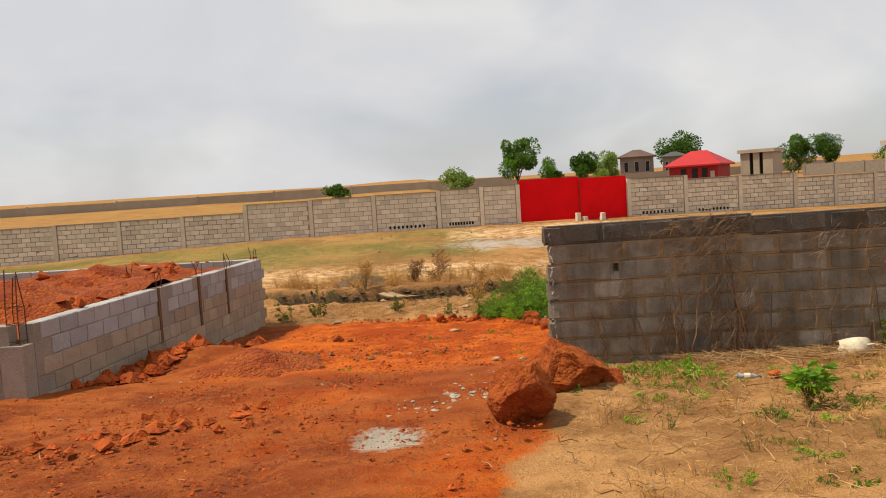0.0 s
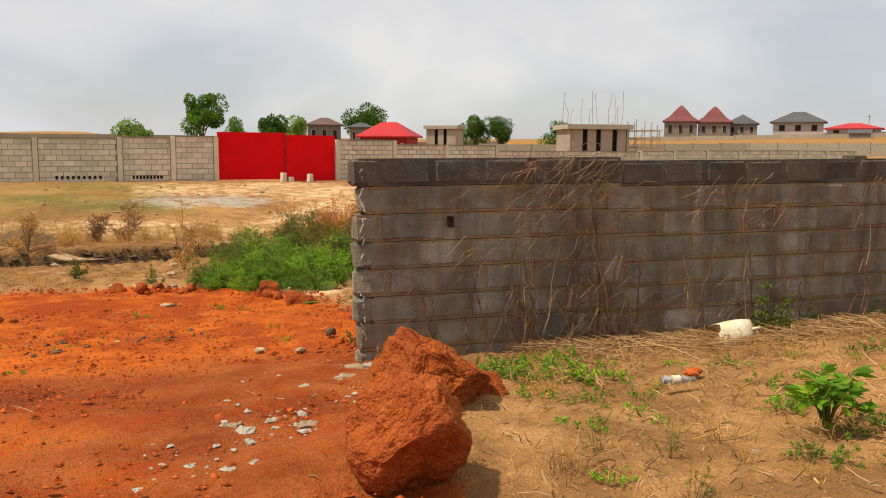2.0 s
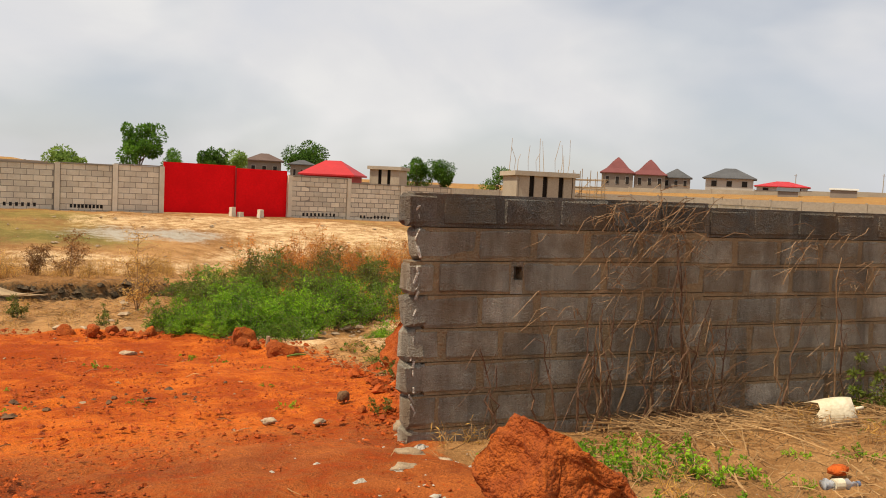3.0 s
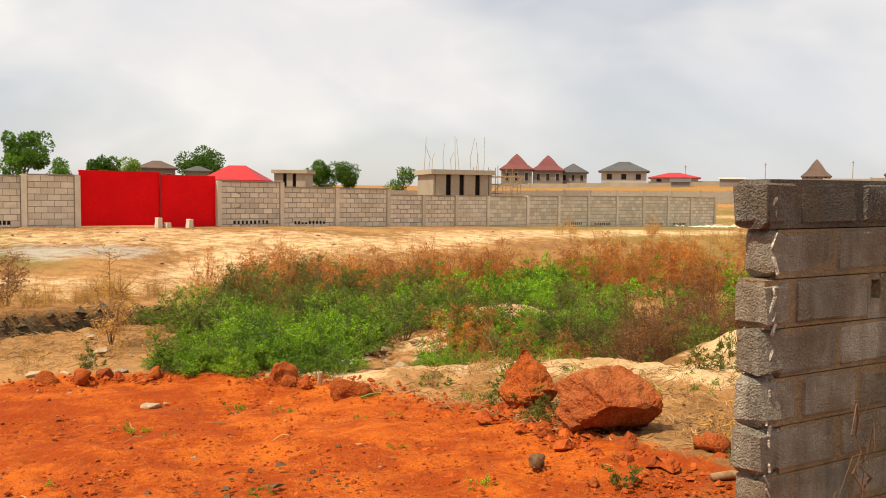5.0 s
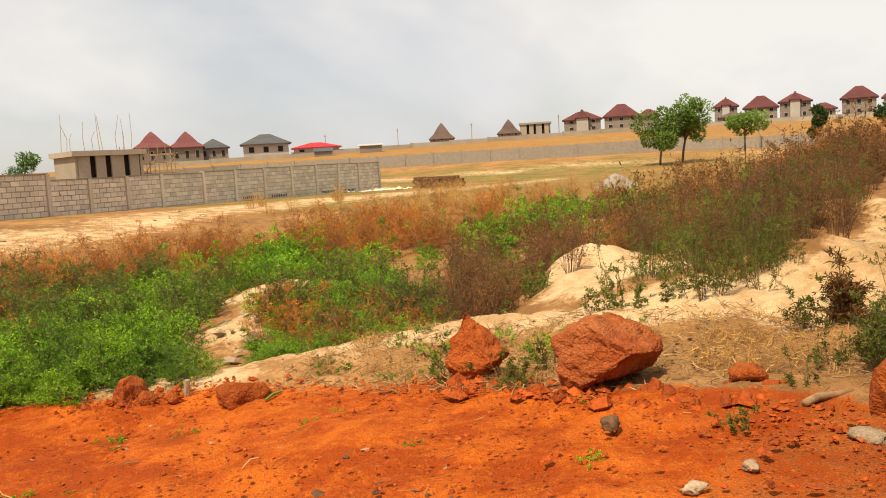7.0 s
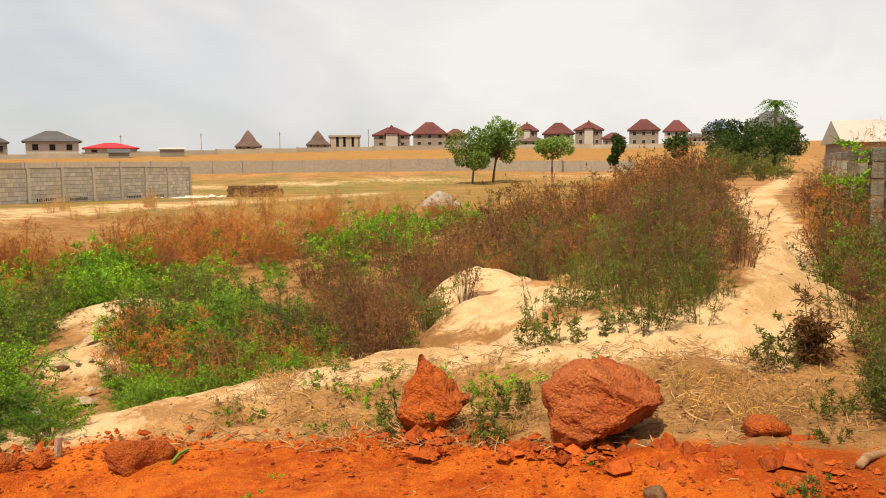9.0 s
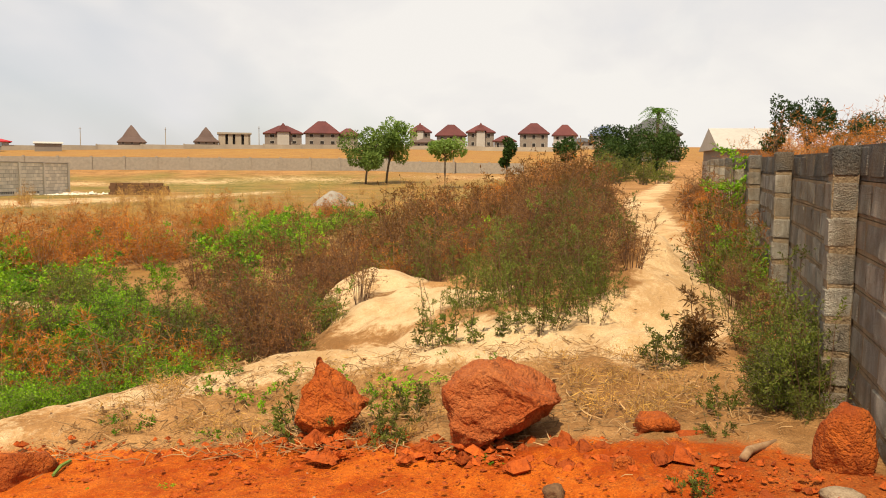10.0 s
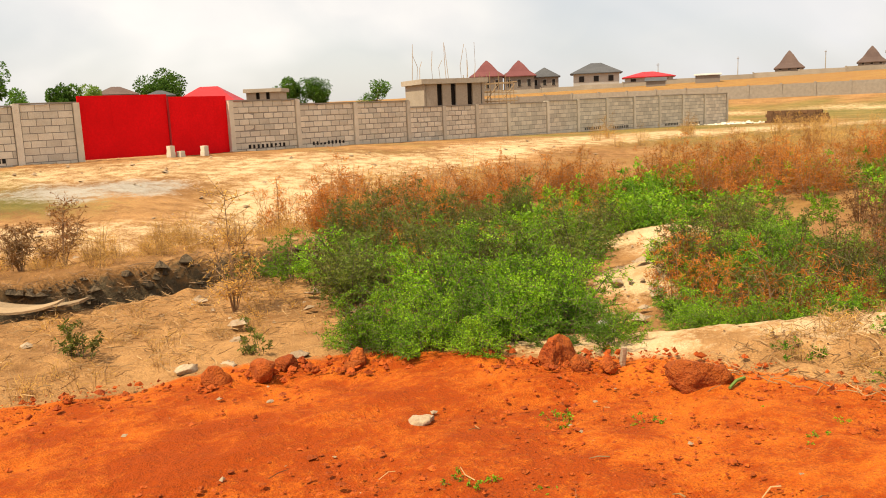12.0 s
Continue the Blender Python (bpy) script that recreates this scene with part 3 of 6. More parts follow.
    return thing("ground", "red laterite and pale sandy open ground", "ground", kind="structure", data=me)


build_ground()


# ---- old weathered block wall ----
def wall_pose(x):
    return WALL_Y0 + WALL_SLOPE * (x - WALL_X0)


def old_wall():
    top, ch, bl, th = 1.27, 0.243, 0.463, 0.18
    root = thing("wall_old", "weathered grey block wall with a broken end and sooty top course", "wall", kind="structure")
    root.matrix_basis = pose(WALL_X0, WALL_Y0 + th / 2, 0, 0, -0.55, math.degrees(math.atan(WALL_SLOPE)))
    length = 46.0
    kinds = {}
    for key, mat in (("mid", M["old_block"]), ("top", M["old_top"])):
        kinds[key] = [block_mesh("block_" + key, 0.426, th, 0.208, mat, s, 0.017) for s in range(5)]
        kinds[key + "h"] = [block_mesh("block_half_" + key, 0.197, th, 0.208, mat, 20 + s, 0.017) for s in range(4)]
    rng = random.Random(4)
    rest = Soup()
    for c in range(8):
        core = Soup()
        z1 = top - c * ch
        end = (0.0, 0.06, -0.02, 0.10, 0.04, 0.12, 0.02, 0.05)[c]
        sec_drop = lambda x: 0.0 if x < 2.55 else 0.035
        x = end + (0 if c % 2 else bl / 2)
        cells = []
        if c % 2 == 0:
            cells.append((end + 0.108, "h"))
        while x < length:
            cells.append((x + bl / 2, ""))
            x += bl
        for xc, suf in cells:
            zc = z1 - ch / 2 - sec_drop(xc)
            if c == 2 and 0.45 < xc < 1.1:      # a hole left by a missing corner
                continue
            if xc < 17:
                me = rng.choice(kinds[("top" if c == 0 else "mid") + suf])
                b = part("block", me, root)
                b.matrix_basis = pose(xc + rng.uniform(-0.014, 0.014), rng.uniform(-0.003, 0.003), zc + rng.uniform(-0.006, 0.006), rng.uniform(-0.6, 0.6), rng.uniform(-1.1, 1.1), rng.uniform(-0.35, 0.35) + rng.choice((0, 180)))
            else:
                rest.box((xc - 0.22, -th / 2, zc - 0.112), (xc + 0.22, th / 2, zc + 0.112))
        for a, b2 in (((end + 0.03, 0.80), (0.90, 2.55)) if c == 2 else ((end + 0.03, 2.55),)):
            core.box((a, -th / 2 + 0.009, z1 - ch), (b2, th / 2 - 0.009, z1 - 0.006))
        core.box((2.55, -th / 2 + 0.009, z1 - ch - 0.035), (length, th / 2 - 0.009, z1 - 0.041))
        part("mortar", core.mesh("mortar", M["old_mortar" if c else "old_top"]), root)
    for xc, l in ((0.585, 0.43), (1.04, 0.27)):      # the two pieces that frame the hole
        part("block", block_mesh("block_cut", l, th, 0.225, M["old_block"], int(xc * 50), 0.02), root, m=pose(xc, 0, top - 2.5 * ch))
    back = Soup()
    back.box((0.79, 0.04, top - 3 * ch), (0.92, th / 2 - 0.004, top - 2 * ch))
    back.box((0.79, -th / 2 + 0.01, top - 3 * ch), (0.92, 0.04, top - 2.58 * ch))
    back.box((0.79, -th / 2 + 0.012, top - 2.58 * ch), (0.825, 0.03, top - 2.05 * ch))
    back.box((0.80, -th / 2 + 0.016, top - 2.16 * ch), (0.91, 0.02, top - 2.01 * ch))
    part("block_core", back.mesh("block_core", M["old_block"]), root)
    far = part("block_run", rest.mesh("block_run", M["old_block"]), root)
    far["kind"] = "stuff"
    # pillars on the far side
    for px in (1.95, 5.5, 9.2, 12.7, 16.2, 19.7, 23.2, 26.7, 30.2):
        for c in range(8):
            b = part("pillar_block", rng.choice(kinds["midh" if c else "toph"]), root)
            b.matrix_basis = pose(px + rng.uniform(-0.006, 0.006), th * 0.97, top + 0.005 - (c + 0.5) * ch, 0, 0, rng.choice((0, 180)))
        fill = Soup()
        fill.box((px - 0.088, th / 2, top - 8 * ch), (px + 0.088, th * 1.42, top - 0.02))
        part("pillar_mortar", fill.mesh("pillar_mortar", M["old_mortar"]), root)
    # torn ends of the courses, with flakes of pale render along the corner
    for i in range(8):
        me = block_mesh("broken_edge", rng.uniform(0.12, 0.19), th * rng.uniform(0.94, 0.99), 0.24, M["old_block"] if i else M["old_top"], 60 + i, 0.03)
        part("broken_edge", me, root, "torn grey block end", pose(rng.uniform(0.06, 0.11) - (0.05 if i == 0 else 0), rng.uniform(-0.002, 0.002), top - 0.12 - i * ch, rng.uniform(-2, 2), rng.uniform(-3, 3), rng.uniform(-6, 6)))
    for i in range(26):
        if rng.random() < 0.4:
            continue
        me = block_mesh("render_flake", rng.uniform(0.01, 0.022), 0.010, rng.uniform(0.03, 0.10), M["stone_pale"], 90 + i, 0.005)
        part("render_flake", me, root, "pale flaking cement render", pose(0.055 + 0.03 * noise.noise(Vector((0, 0, i * 0.37))) + rng.uniform(-0.012, 0.012), -th / 2 - 0.001, top - 0.05 - i * 0.062, rng.uniform(-4, 4), rng.uniform(-35, 35), rng.uniform(-12, 12)))
    return root


old_wall()


# ---- boundary wall with the red gate ----
GATE_L, GATE_R = Vector((4.97, 41.39, 0)), Vector((10.69, 42.36, 0))
FAR_END = Vector((52.4, 47.3, 0))


def boundary_wall(name, label, a, b, posts, tops, seed, named=220, vents=()):
    """posts: distances along a-b; tops: the top of each bay; blocks laid in courses."""
    d = (b - a)
    ang = math.degrees(math.atan2(d.y, d.x))
    root = thing(name, label, "wall", pose(a.x, a.y, 0, 0, 0, ang), kind="structure")
    ch, bl, th = 0.235, 0.462, 0.16
    meshes = [block_mesh("grey_block", 0.44, th, 0.213, M["new_block"], seed + s, 0.016) for s in range(4)]
    rng = random.Random(seed)
    core, rest, cope = Soup(), Soup(), Soup()
    count = 0
    for i, (p0, p1) in enumerate(zip(posts[:-1], posts[1:])):
        top = tops[i]
        mid = a + d.normalized() * ((p0 + p1) / 2)
        base = ground_z(mid.x, mid.y) - 0.35
        core.box((p0, -th / 2 + 0.012, base), (p1, th / 2 - 0.012, top - 0.01))
        cope.box((p0 - 0.03, -th / 2 - 0.05, top), (p1 + 0.03, th / 2 + 0.05, top + 0.05))
        c, z = 0, top - ch / 2
        while z > base:
            x = p0 + 0.12 + (bl / 2 if c % 2 else 0.0)
            if c % 2:
                rest.box((p0 + 0.13, -th / 2, z - 0.106), (p0 + 0.12 + bl / 2 - 0.01, th / 2, z + 0.106))
            while x < p1 - 0.12:
                l = min(bl, p1 - 0.12 - x)
                if l > 0.06:
                    if count < named and l > 0.44:
                        part("block", rng.choice(meshes), root, m=pose(x + l / 2, rng.uniform(-0.008, 0.008), z, 0, rng.uniform(-0.6, 0.6), rng.choice((0, 180))))
                        count += 1
                    else:
                        j = rng.uniform(-0.008, 0.008)
                        rest.box((x + 0.01, -th / 2 + j, z - 0.106), (x + l - 0.01, th / 2 + j, z + 0.106))
                x += bl
            z -= ch
            c += 1
        if i in vents:
            # dark boxes on the wall face stand in for shade in vent gaps
            for k in range(9):
                u = p0 + (p1 - p0) * (0.22 + 0.065 * k)
                part("vent_gap", mesh_from("vent_gap", [(u, -th / 2 - 0.01, base + 0.45), (u + 0.1, -th / 2 - 0.01, base + 0.45), (u + 0.1, -th / 2 - 0.01, base + 0.60), (u, -th / 2 - 0.01, base + 0.60), (u, -th / 2 + 0.05, base + 0.45), (u + 0.1, -th / 2 + 0.05, base + 0.45), (u + 0.1, -th / 2 + 0.05, base + 0.60), (u, -th / 2 + 0.05, base + 0.60)], [(0, 1, 2, 3), (7, 6, 5, 4), (0, 4, 5, 1), (1, 5, 6, 2), (2, 6, 7, 3), (3, 7, 4, 0)], M["shade_fill"]), root)
    for i, p in enumerate(posts):
        top = max(tops[max(i - 1, 0)], tops[min(i, len(tops) - 1)]) + 0.02
        q = a + d.normalized() * p
        s = Soup()
        s.box((p - 0.10, -0.15, ground_z(q.x, q.y) - 0.3), (p + 0.10, 0.12, top))
        part("post", s.mesh("post", M["new_block"]), root)
    part("mortar", core.mesh("mortar", M["new_mortar"]), root)
    run = part("block_run", rest.mesh("block_run", M["new_block_joined"]), root)
    run["kind"] = "stuff"
    part("coping", cope.mesh("coping", M["new_mortar"]), root)
    return root


L_right = (FAR_END - GATE_R).length
posts_r = [0.14, 3.3, 6.4, 9.6, 12.0, 14.4, 16.9, 20.3, 23.2, 26.2, 29.3, 32.4, 35.5, 38.6, L_right]
tops_r = [1.73, 1.52, 1.52, 1.22, 1.22, 1.24, 1.22, 1.27, 1.30, 1.32, 1.34, 1.36, 1.35, 1.33]
boundary_wall("wall_boundary_east", "grey concrete block boundary wall stepping down along the plot", GATE_R, FAR_END, posts_r, tops_r, 100, vents=(0, 1, 8, 9, 11, 12))
L_left = 30.0
A_left = Vector((-25.0, 41.39 + 0.4, 0))
posts_l = [0.0, 3.2, 6.4, 9.6, 12.8, 16.0, 19.3, 22.5, 25.8, 28.0, 29.86]
tops_l = [1.15, 1.15, 1.18, 1.2, 1.22, 1.62, 1.66, 1.68, 1.74, 1.80]
boundary_wall("wall_boundary_west", "grey concrete block boundary wall with a stepped coping", A_left, GATE_L, posts_l, tops_l, 200, vents=(7, 8))
boundary_wall("wall_boundary_return", "end of the grey block boundary wall turning away", FAR_END + Vector((0.2, 0.1, 0)), FAR_END + Vector((6.0, 26, 0)), [0, 3.2, 6.4, 9.6, 12.8, 16, 19.2, 22.4, 26], [1.36] * 8, 300, named=0)


def red_gate():
    d = GATE_R - GATE_L
    L, ang = d.length, math.degrees(math.atan2(d.y, d.x))
    root = thing("sheet_gate", "closed bright red sheet-steel double gate between block walls", "gate", pose(GATE_L.x, GATE_L.y, 0, 0, 0, ang))
    half = L * 0.53
    for a, b, z0, z1, mat, y, bow in ((-0.03, half - 0.02, -0.12, 2.04, "gate_red", 0.02, -0.42), (half - 0.06, L + 0.03, -0.22, 1.95, "gate_red", -0.36, 0.38)):
        leaf = Soup()
        n = 14
        for i in range(n):
            u0, u1 = a + (b - a) * i / n, a + (b - a) * (i + 1) / n
            o0, o1 = y + bow * (i / n), y + bow * ((i + 1) / n)
            rib = 0.003 if i % 2 else 0.0
            leaf.add([(u0, o0 - rib, z0), (u1, o1 - rib, z0), (u1, o1 - rib, z1), (u0, o0 - rib, z1), (u0, o0 + 0.03, z0), (u1, o1 + 0.03, z0), (u1, o1 + 0.03, z1), (u0, o0 + 0.03, z1)],
                     [(0, 1, 2, 3), (7, 6, 5, 4), (0, 4, 5, 1), (1, 5, 6, 2), (2, 6, 7, 3), (3, 7, 4, 0)])
        ob = part("gate_leaf", leaf.mesh("gate_leaf", M[mat]), root)
        rail = Soup()
        for zz in (z0 + 0.05, (z0 + z1) / 2, z1 - 0.05):
            rail.tube([(a, y + 0.06, zz), (b, y + bow + 0.06, zz)], [0.03, 0.03], 4)
        part("rail", rail.mesh("rail", M["dark_red"]), ob)
    # added darker strip that stands in for the dark seam between the leaves
    s = Soup()
    s.box((half - 0.05, -0.47, -0.2), (half + 0.01, -0.42, 1.96))
    part("meeting_strip", s.mesh("meeting_strip", M["dark_red"]), root, "added darker red strip for the shaded leaf seam")
    return root


red_gate()


def gate_stop(u, out, h, tilt):
    d = GATE_R - GATE_L
    p = GATE_L + d * u
    x, y = p.x, p.y - out
    s = Soup()
    s.box((-0.11, -0.11, 0), (0.11, 0.11, h * 0.45))
    s.box((-0.10, -0.10, h * 0.45), (0.10, 0.10, h))
    thing("concrete_block", "grey concrete block stood before the gate", "block", pose(x, y, ground_z(x, y) - 0.03, tilt, 0, 20), "gate blocks", data=s.mesh("concrete_block", M["new_block"]))


gate_stop(0.50, 0.9, 0.42, 0)
gate_stop(0.56, 1.0, 0.22, 0)
gate_stop(0.72, 1.1, 0.36, 3)


# ---- foundation with red fill ----
def foundation():
    root = thing("wall_foundation", "new grey block foundation filled with red earth", "wall", kind="structure")
    ch, bl, th, top = 0.24, 0.46, 0.225, 0.42
    up = [block_mesh("fresh_block", 0.445, th, 0.228, M["found_block"], 400 + s, 0.01) for s in range(3)]
    low = [block_mesh("stained_block", 0.445, th, 0.228, M["found_low"], 410 + s, 0.01) for s in range(3)]
    rng = random.Random(8)
    core = Soup()

    def run(ax, ay, bx, by, gaps, courses=8):
        L = math.hypot(bx - ax, by - ay)
        m = pose(ax, ay, 0, 0, 0, math.degrees(math.atan2(by - ay, bx - ax)))
        for c in range(courses):
            x = 0.14 + (bl / 2 if c % 2 else 0)
            while x < L - 0.2:
                if not any(abs(x + bl / 2 - g) < 0.2 for g in gaps) or c > 2:
                    part("block", rng.choice(up if c < 2 else low), root, m=m @ pose(x + bl / 2, rng.uniform(-0.006, 0.006), top - (c + 0.5) * ch, 0, 0, rng.choice((0, 180))))
                x += bl
        core.box((0, -th / 2 + 0.012, top - courses * ch), (L, th / 2 - 0.012, top - 0.008), m)

    run(-5.75, 9.9, -4.45, 19.2, (3.9, 5.6, 7.2))
    run(-5.9, 9.85, -14.0, 10.6, ())
    run(-4.45, 19.3, -14.0, 20.3, (), 7)
    part("mortar", core.mesh("mortar", M["new_mortar"]), root)
    for u in (3.7, 5.5, 7.0):                     # solid dark strips stand in for the shade in open column slots
        s = Soup()
        s.box((u - 0.045, -th / 2 - 0.012, top - 4 * ch), (u + 0.045, th / 2, top + 0.004))
        part("column_slot", s.mesh("column_slot", M["dark_stone"]), root, "", pose(-5.75, 9.9, 0, 0, 0, 82.04))
    s = Soup()
    s.box((-0.16, -0.16, -1.3), (0.16, 0.16, 0.16))
    part("corner_column", s.mesh("corner_column", M["concrete"]), root, "raw concrete corner column stump", pose(-5.83, 9.83, 0, 0, 0, 80))
    return root


foundation()


def rebar_cluster(x, y, z, h, n, spread, label):
    root = thing("rebar_cluster", label, "rebar", pose(x, y, z), "starter bars")
    rng = random.Random(int(x * 100 + y * 10))
    for i in range(n):
        s = Soup()
        a = i * 2 * math.pi / n + 0.6
        px, py = spread * math.cos(a), spread * math.sin(a)
        hh = h * rng.uniform(0.8, 1.05)
        s.tube([(px, py, -0.1), (px + rng.uniform(-0.02, 0.02), py, hh * 0.5), (px + rng.uniform(-0.06, 0.06), py + rng.uniform(-0.04, 0.04), hh)], [0.008] * 3, 6)
        part("bar", s.mesh("bar", M["rust"]), root)
    if n > 3:
        for k in range(3):
            s = Soup()
            q = [(1.1 * spread * math.cos(j * math.pi / 2 + 0.6), 1.1 * spread * math.sin(j * math.pi / 2 + 0.6), 0.05 + k * 0.22) for j in range(5)]
            s.tube(q, [0.005] * 5, 5)
            part("stirrup", s.mesh("stirrup", M["rust"]), root)


rebar_cluster(-5.83, 9.83, 0.16, 1.0, 4, 0.11, "rusty column starter bars rising from the foundation corner")
for fx, fy, fh in ((-5.2, 13.8, 0.35), (-4.95, 15.6, 0.35), (-4.72, 17.2, 0.35), (-4.5, 19.1, 0.35), (-6.6, 16.5, 0.3)):
    rebar_cluster(fx, fy, 0.38, fh, 3, 0.07, "short rusty starter bars in the foundation wall")


def fill_heap():
    xs, ys = np.linspace(-14, -4.6, 60), np.linspace(9.9, 20.2, 66)
    X, Y = np.meshgrid(xs, ys)
    side = (19.2 - 9.9) / (5.75 - 4.45)
    X = np.minimum(X, -5.75 + (Y - 9.9) / side - 0.05)
    Z = 0.22 + (value_noise(X, Y, 0.55, 31) ** 2) * 0.55 + (value_noise(X, Y, 2.4, 32) - 0.5) * 0.2
    v = np.stack([X, Y, Z], -1).reshape(-1, 3)
    f = [(j * 60 + i, j * 60 + i + 1, (j + 1) * 60 + i + 1, (j + 1) * 60 + i) for j in range(65) for i in range(59)]
    thing("earth_fill", "heaped red earth fill inside the foundation", "earth", kind="structure", data=mesh_from("earth_fill", v, f, M["fill"], True))


fill_heap()


# ---- boulders ----
def carved_rock(size, cuts, mat, seed):
    """A boulder cut by named planes (direction and depth), then pitted at three scales."""
    bm = bmesh.new()
    bmesh.ops.create_icosphere(bm, subdivisions=6, radius=1.0)
    off = Vector((seed * 3.1, seed * 1.7, seed * 0.9))
    planes = [(Vector(c[:3]).normalized(), c[3]) for c in cuts]
    for v in bm.verts:
        p = v.co.copy()
        for d, k in planes:
            t = p.dot(d)
            kk = k + 0.10 * noise.noise(p * 2.3 + off)
            if t > kk:
                p -= d * (t - kk) * 0.9
        n = v.co.normalized()
        p += n * (noise.fractal(v.co * 1.3 + off, 0.9, 2.1, 3) * 0.10 + noise.fractal(v.co * 5.0 + off, 0.8, 2.1, 4) * 0.045 - max(0.0, noise.noise(v.co * 9.0 - off) - 0.25) * 0.10)
        v.co = p
    z0, z1 = min(v.co.z for v in bm.verts), max(v.co.z for v in bm.verts)
    w = [max(abs(v.co[i]) for v in bm.verts) for i in (0, 1)]
    for v in bm.verts:
        v.co = Vector((v.co.x / w[0] * size[0] / 2, v.co.y / w[1] * size[1] / 2, (v.co.z - z0) / (z1 - z0) * size[2]))
    me = bpy.data.meshes.new("boulder")
    bm.to_mesh(me)
    bm.free()
    me.materials.append(M[mat])
    me.polygons.foreach_set("use_smooth", [True] * len(me.polygons))
    return me


def big_boulder(x, y, size, cuts, seed, label, mat="laterite", sink=0.07, turn=0):
    return thing("boulder", label, "boulder", pose(x, y, ground_z(x, y) - sink, 0, 0, turn), "laterite boulders", data=carved_rock(size, cuts, mat, seed))


def boulder(x, y, size, seed, turn, label, mat="laterite", sink=0.06, tilt=0, sub=5, sharp=0.0, lean=0.0, rough=0.14):
    return thing("boulder", label, "boulder", pose(x, y, ground_z(x, y) - sink, tilt, 0, turn), "laterite boulders", data=rock_mesh("boulder", size, M[mat], seed, sub, rough, sharp=sharp, lean=lean))


big_boulder(0.21, 6.12, (0.62, 0.60, 0.60), ((-0.1, -0.1, 1, 0.82), (-0.75, -0.3, 0.62, 0.62), (0.8, -0.3, 0.5, 0.80), (0.1, -0.75, -0.6, 0.62), (0.5, 0.6, 0.5, 0.6)), 3, "rounded squat red laterite boulder on bare red soil")
big_boulder(0.88, 7.38, (0.84, 0.74, 0.62), ((0.62, -0.1, 0.78, 0.36), (-0.93, -0.1, 0.25, 0.58), (-0.1, -0.9, 0.42, 0.55), (0.5, -0.7, -0.3, 0.62), (0, 1, 0.2, 0.6)), 5, "angular red laterite boulder sloping down by the wall end")
big_boulder(2.80, 13.03, (0.52, 0.54, 0.64), ((0, -0.70, 0.72, 0.30), (0, 0.95, 0.30, 0.44), (-0.85, 0, 0.5, 0.5), (0.9, 0, 0.4, 0.5), (0, -0.8, -0.55, 0.6)), 8, "pointed red laterite boulder beside a green sprig")
big_boulder(2.46, 11.74, (0.70, 0.83, 0.62), ((-0.1, -0.5, 0.84, 0.50), (-0.25, -0.62, -0.72, 0.50), (-0.93, 0.1, 0.25, 0.66), (0, 0.94, -0.2, 0.72), (0, 0.55, 0.8, 0.68), (0.9, 0, 0.3, 0.7)), 12, "large pale-topped red laterite boulder on sandy soil", "laterite_pale")
boulder(1.36, 7.5, (0.34, 0.3, 0.24), 27, 20, "flat red laterite slab beside a boulder", sharp=0.1)
boulder(1.72, 9.74, (0.34, 0.3, 0.40), 15, 40, "red laterite boulder behind the wall end")
boulder(1.93, 15.03, (0.50, 0.36, 0.26), 18, -50, "low flat red laterite boulder at the edge")
boulder(1.72, 16.30, (0.50, 0.38, 0.28), 44, 30, "rough red laterite boulder at the foot of a green bush", sharp=0.1)
for i, (x, y, s) in enumerate(((2.62, 12.62, 0.24), (2.45, 10.72, 0.36), (1.78, 10.95, 0.22), (1.62, 10.62, 0.14), (2.25, 12.2, 0.12), (1.3, 10.75, 0.12), (-0.12, 18.15, 0.32), (0.16, 18.22, 0.26), (-0.5, 18.3, 0.32), (0.70, 17.85, 0.28), (0.58, 17.75, 0.2), (1.66, 15.95, 0.22), (1.78, 15.75, 0.2), (1.5, 16.9, 0.2), (-1.6, 18.9, 0.12), (-2.3, 15.4, 0.2), (-2.2, 15.0, 0.26), (-1.98, 14.95, 0.18), (-2.6, 15.9, 0.14))):
    boulder(x, y, (s, s * 0.8, s * 0.6), 30 + i, i * 47, "small red laterite stone on the earth edge", sink=0.03, sub=3, sharp=0.14, rough=0.2)


# ---- far buildings ----
VIEW = Vector((-1.5, 9.0, 0))


def facing(x, y, turn=0.0):
    d = Vector((x, y, 0)) - VIEW
    return math.degrees(math.atan2(d.y, d.x)) - 90 + turn


def window_on(parent, u, z, w, h, y):
    s = Soup()
    s.box((u - w / 2 - 0.08, y - 0.06, z - 0.08), (u + w / 2 + 0.08, y + 0.02, z + h + 0.08))
    win = part("window", s.mesh("window", M["plaster_white"]), parent)
    s = Soup()
    s.box((u - w / 2, y - 0.09, z), (u + w / 2, y - 0.055, z + h))
    part("pane", s.mesh("pane", M["shade_fill"]), win)


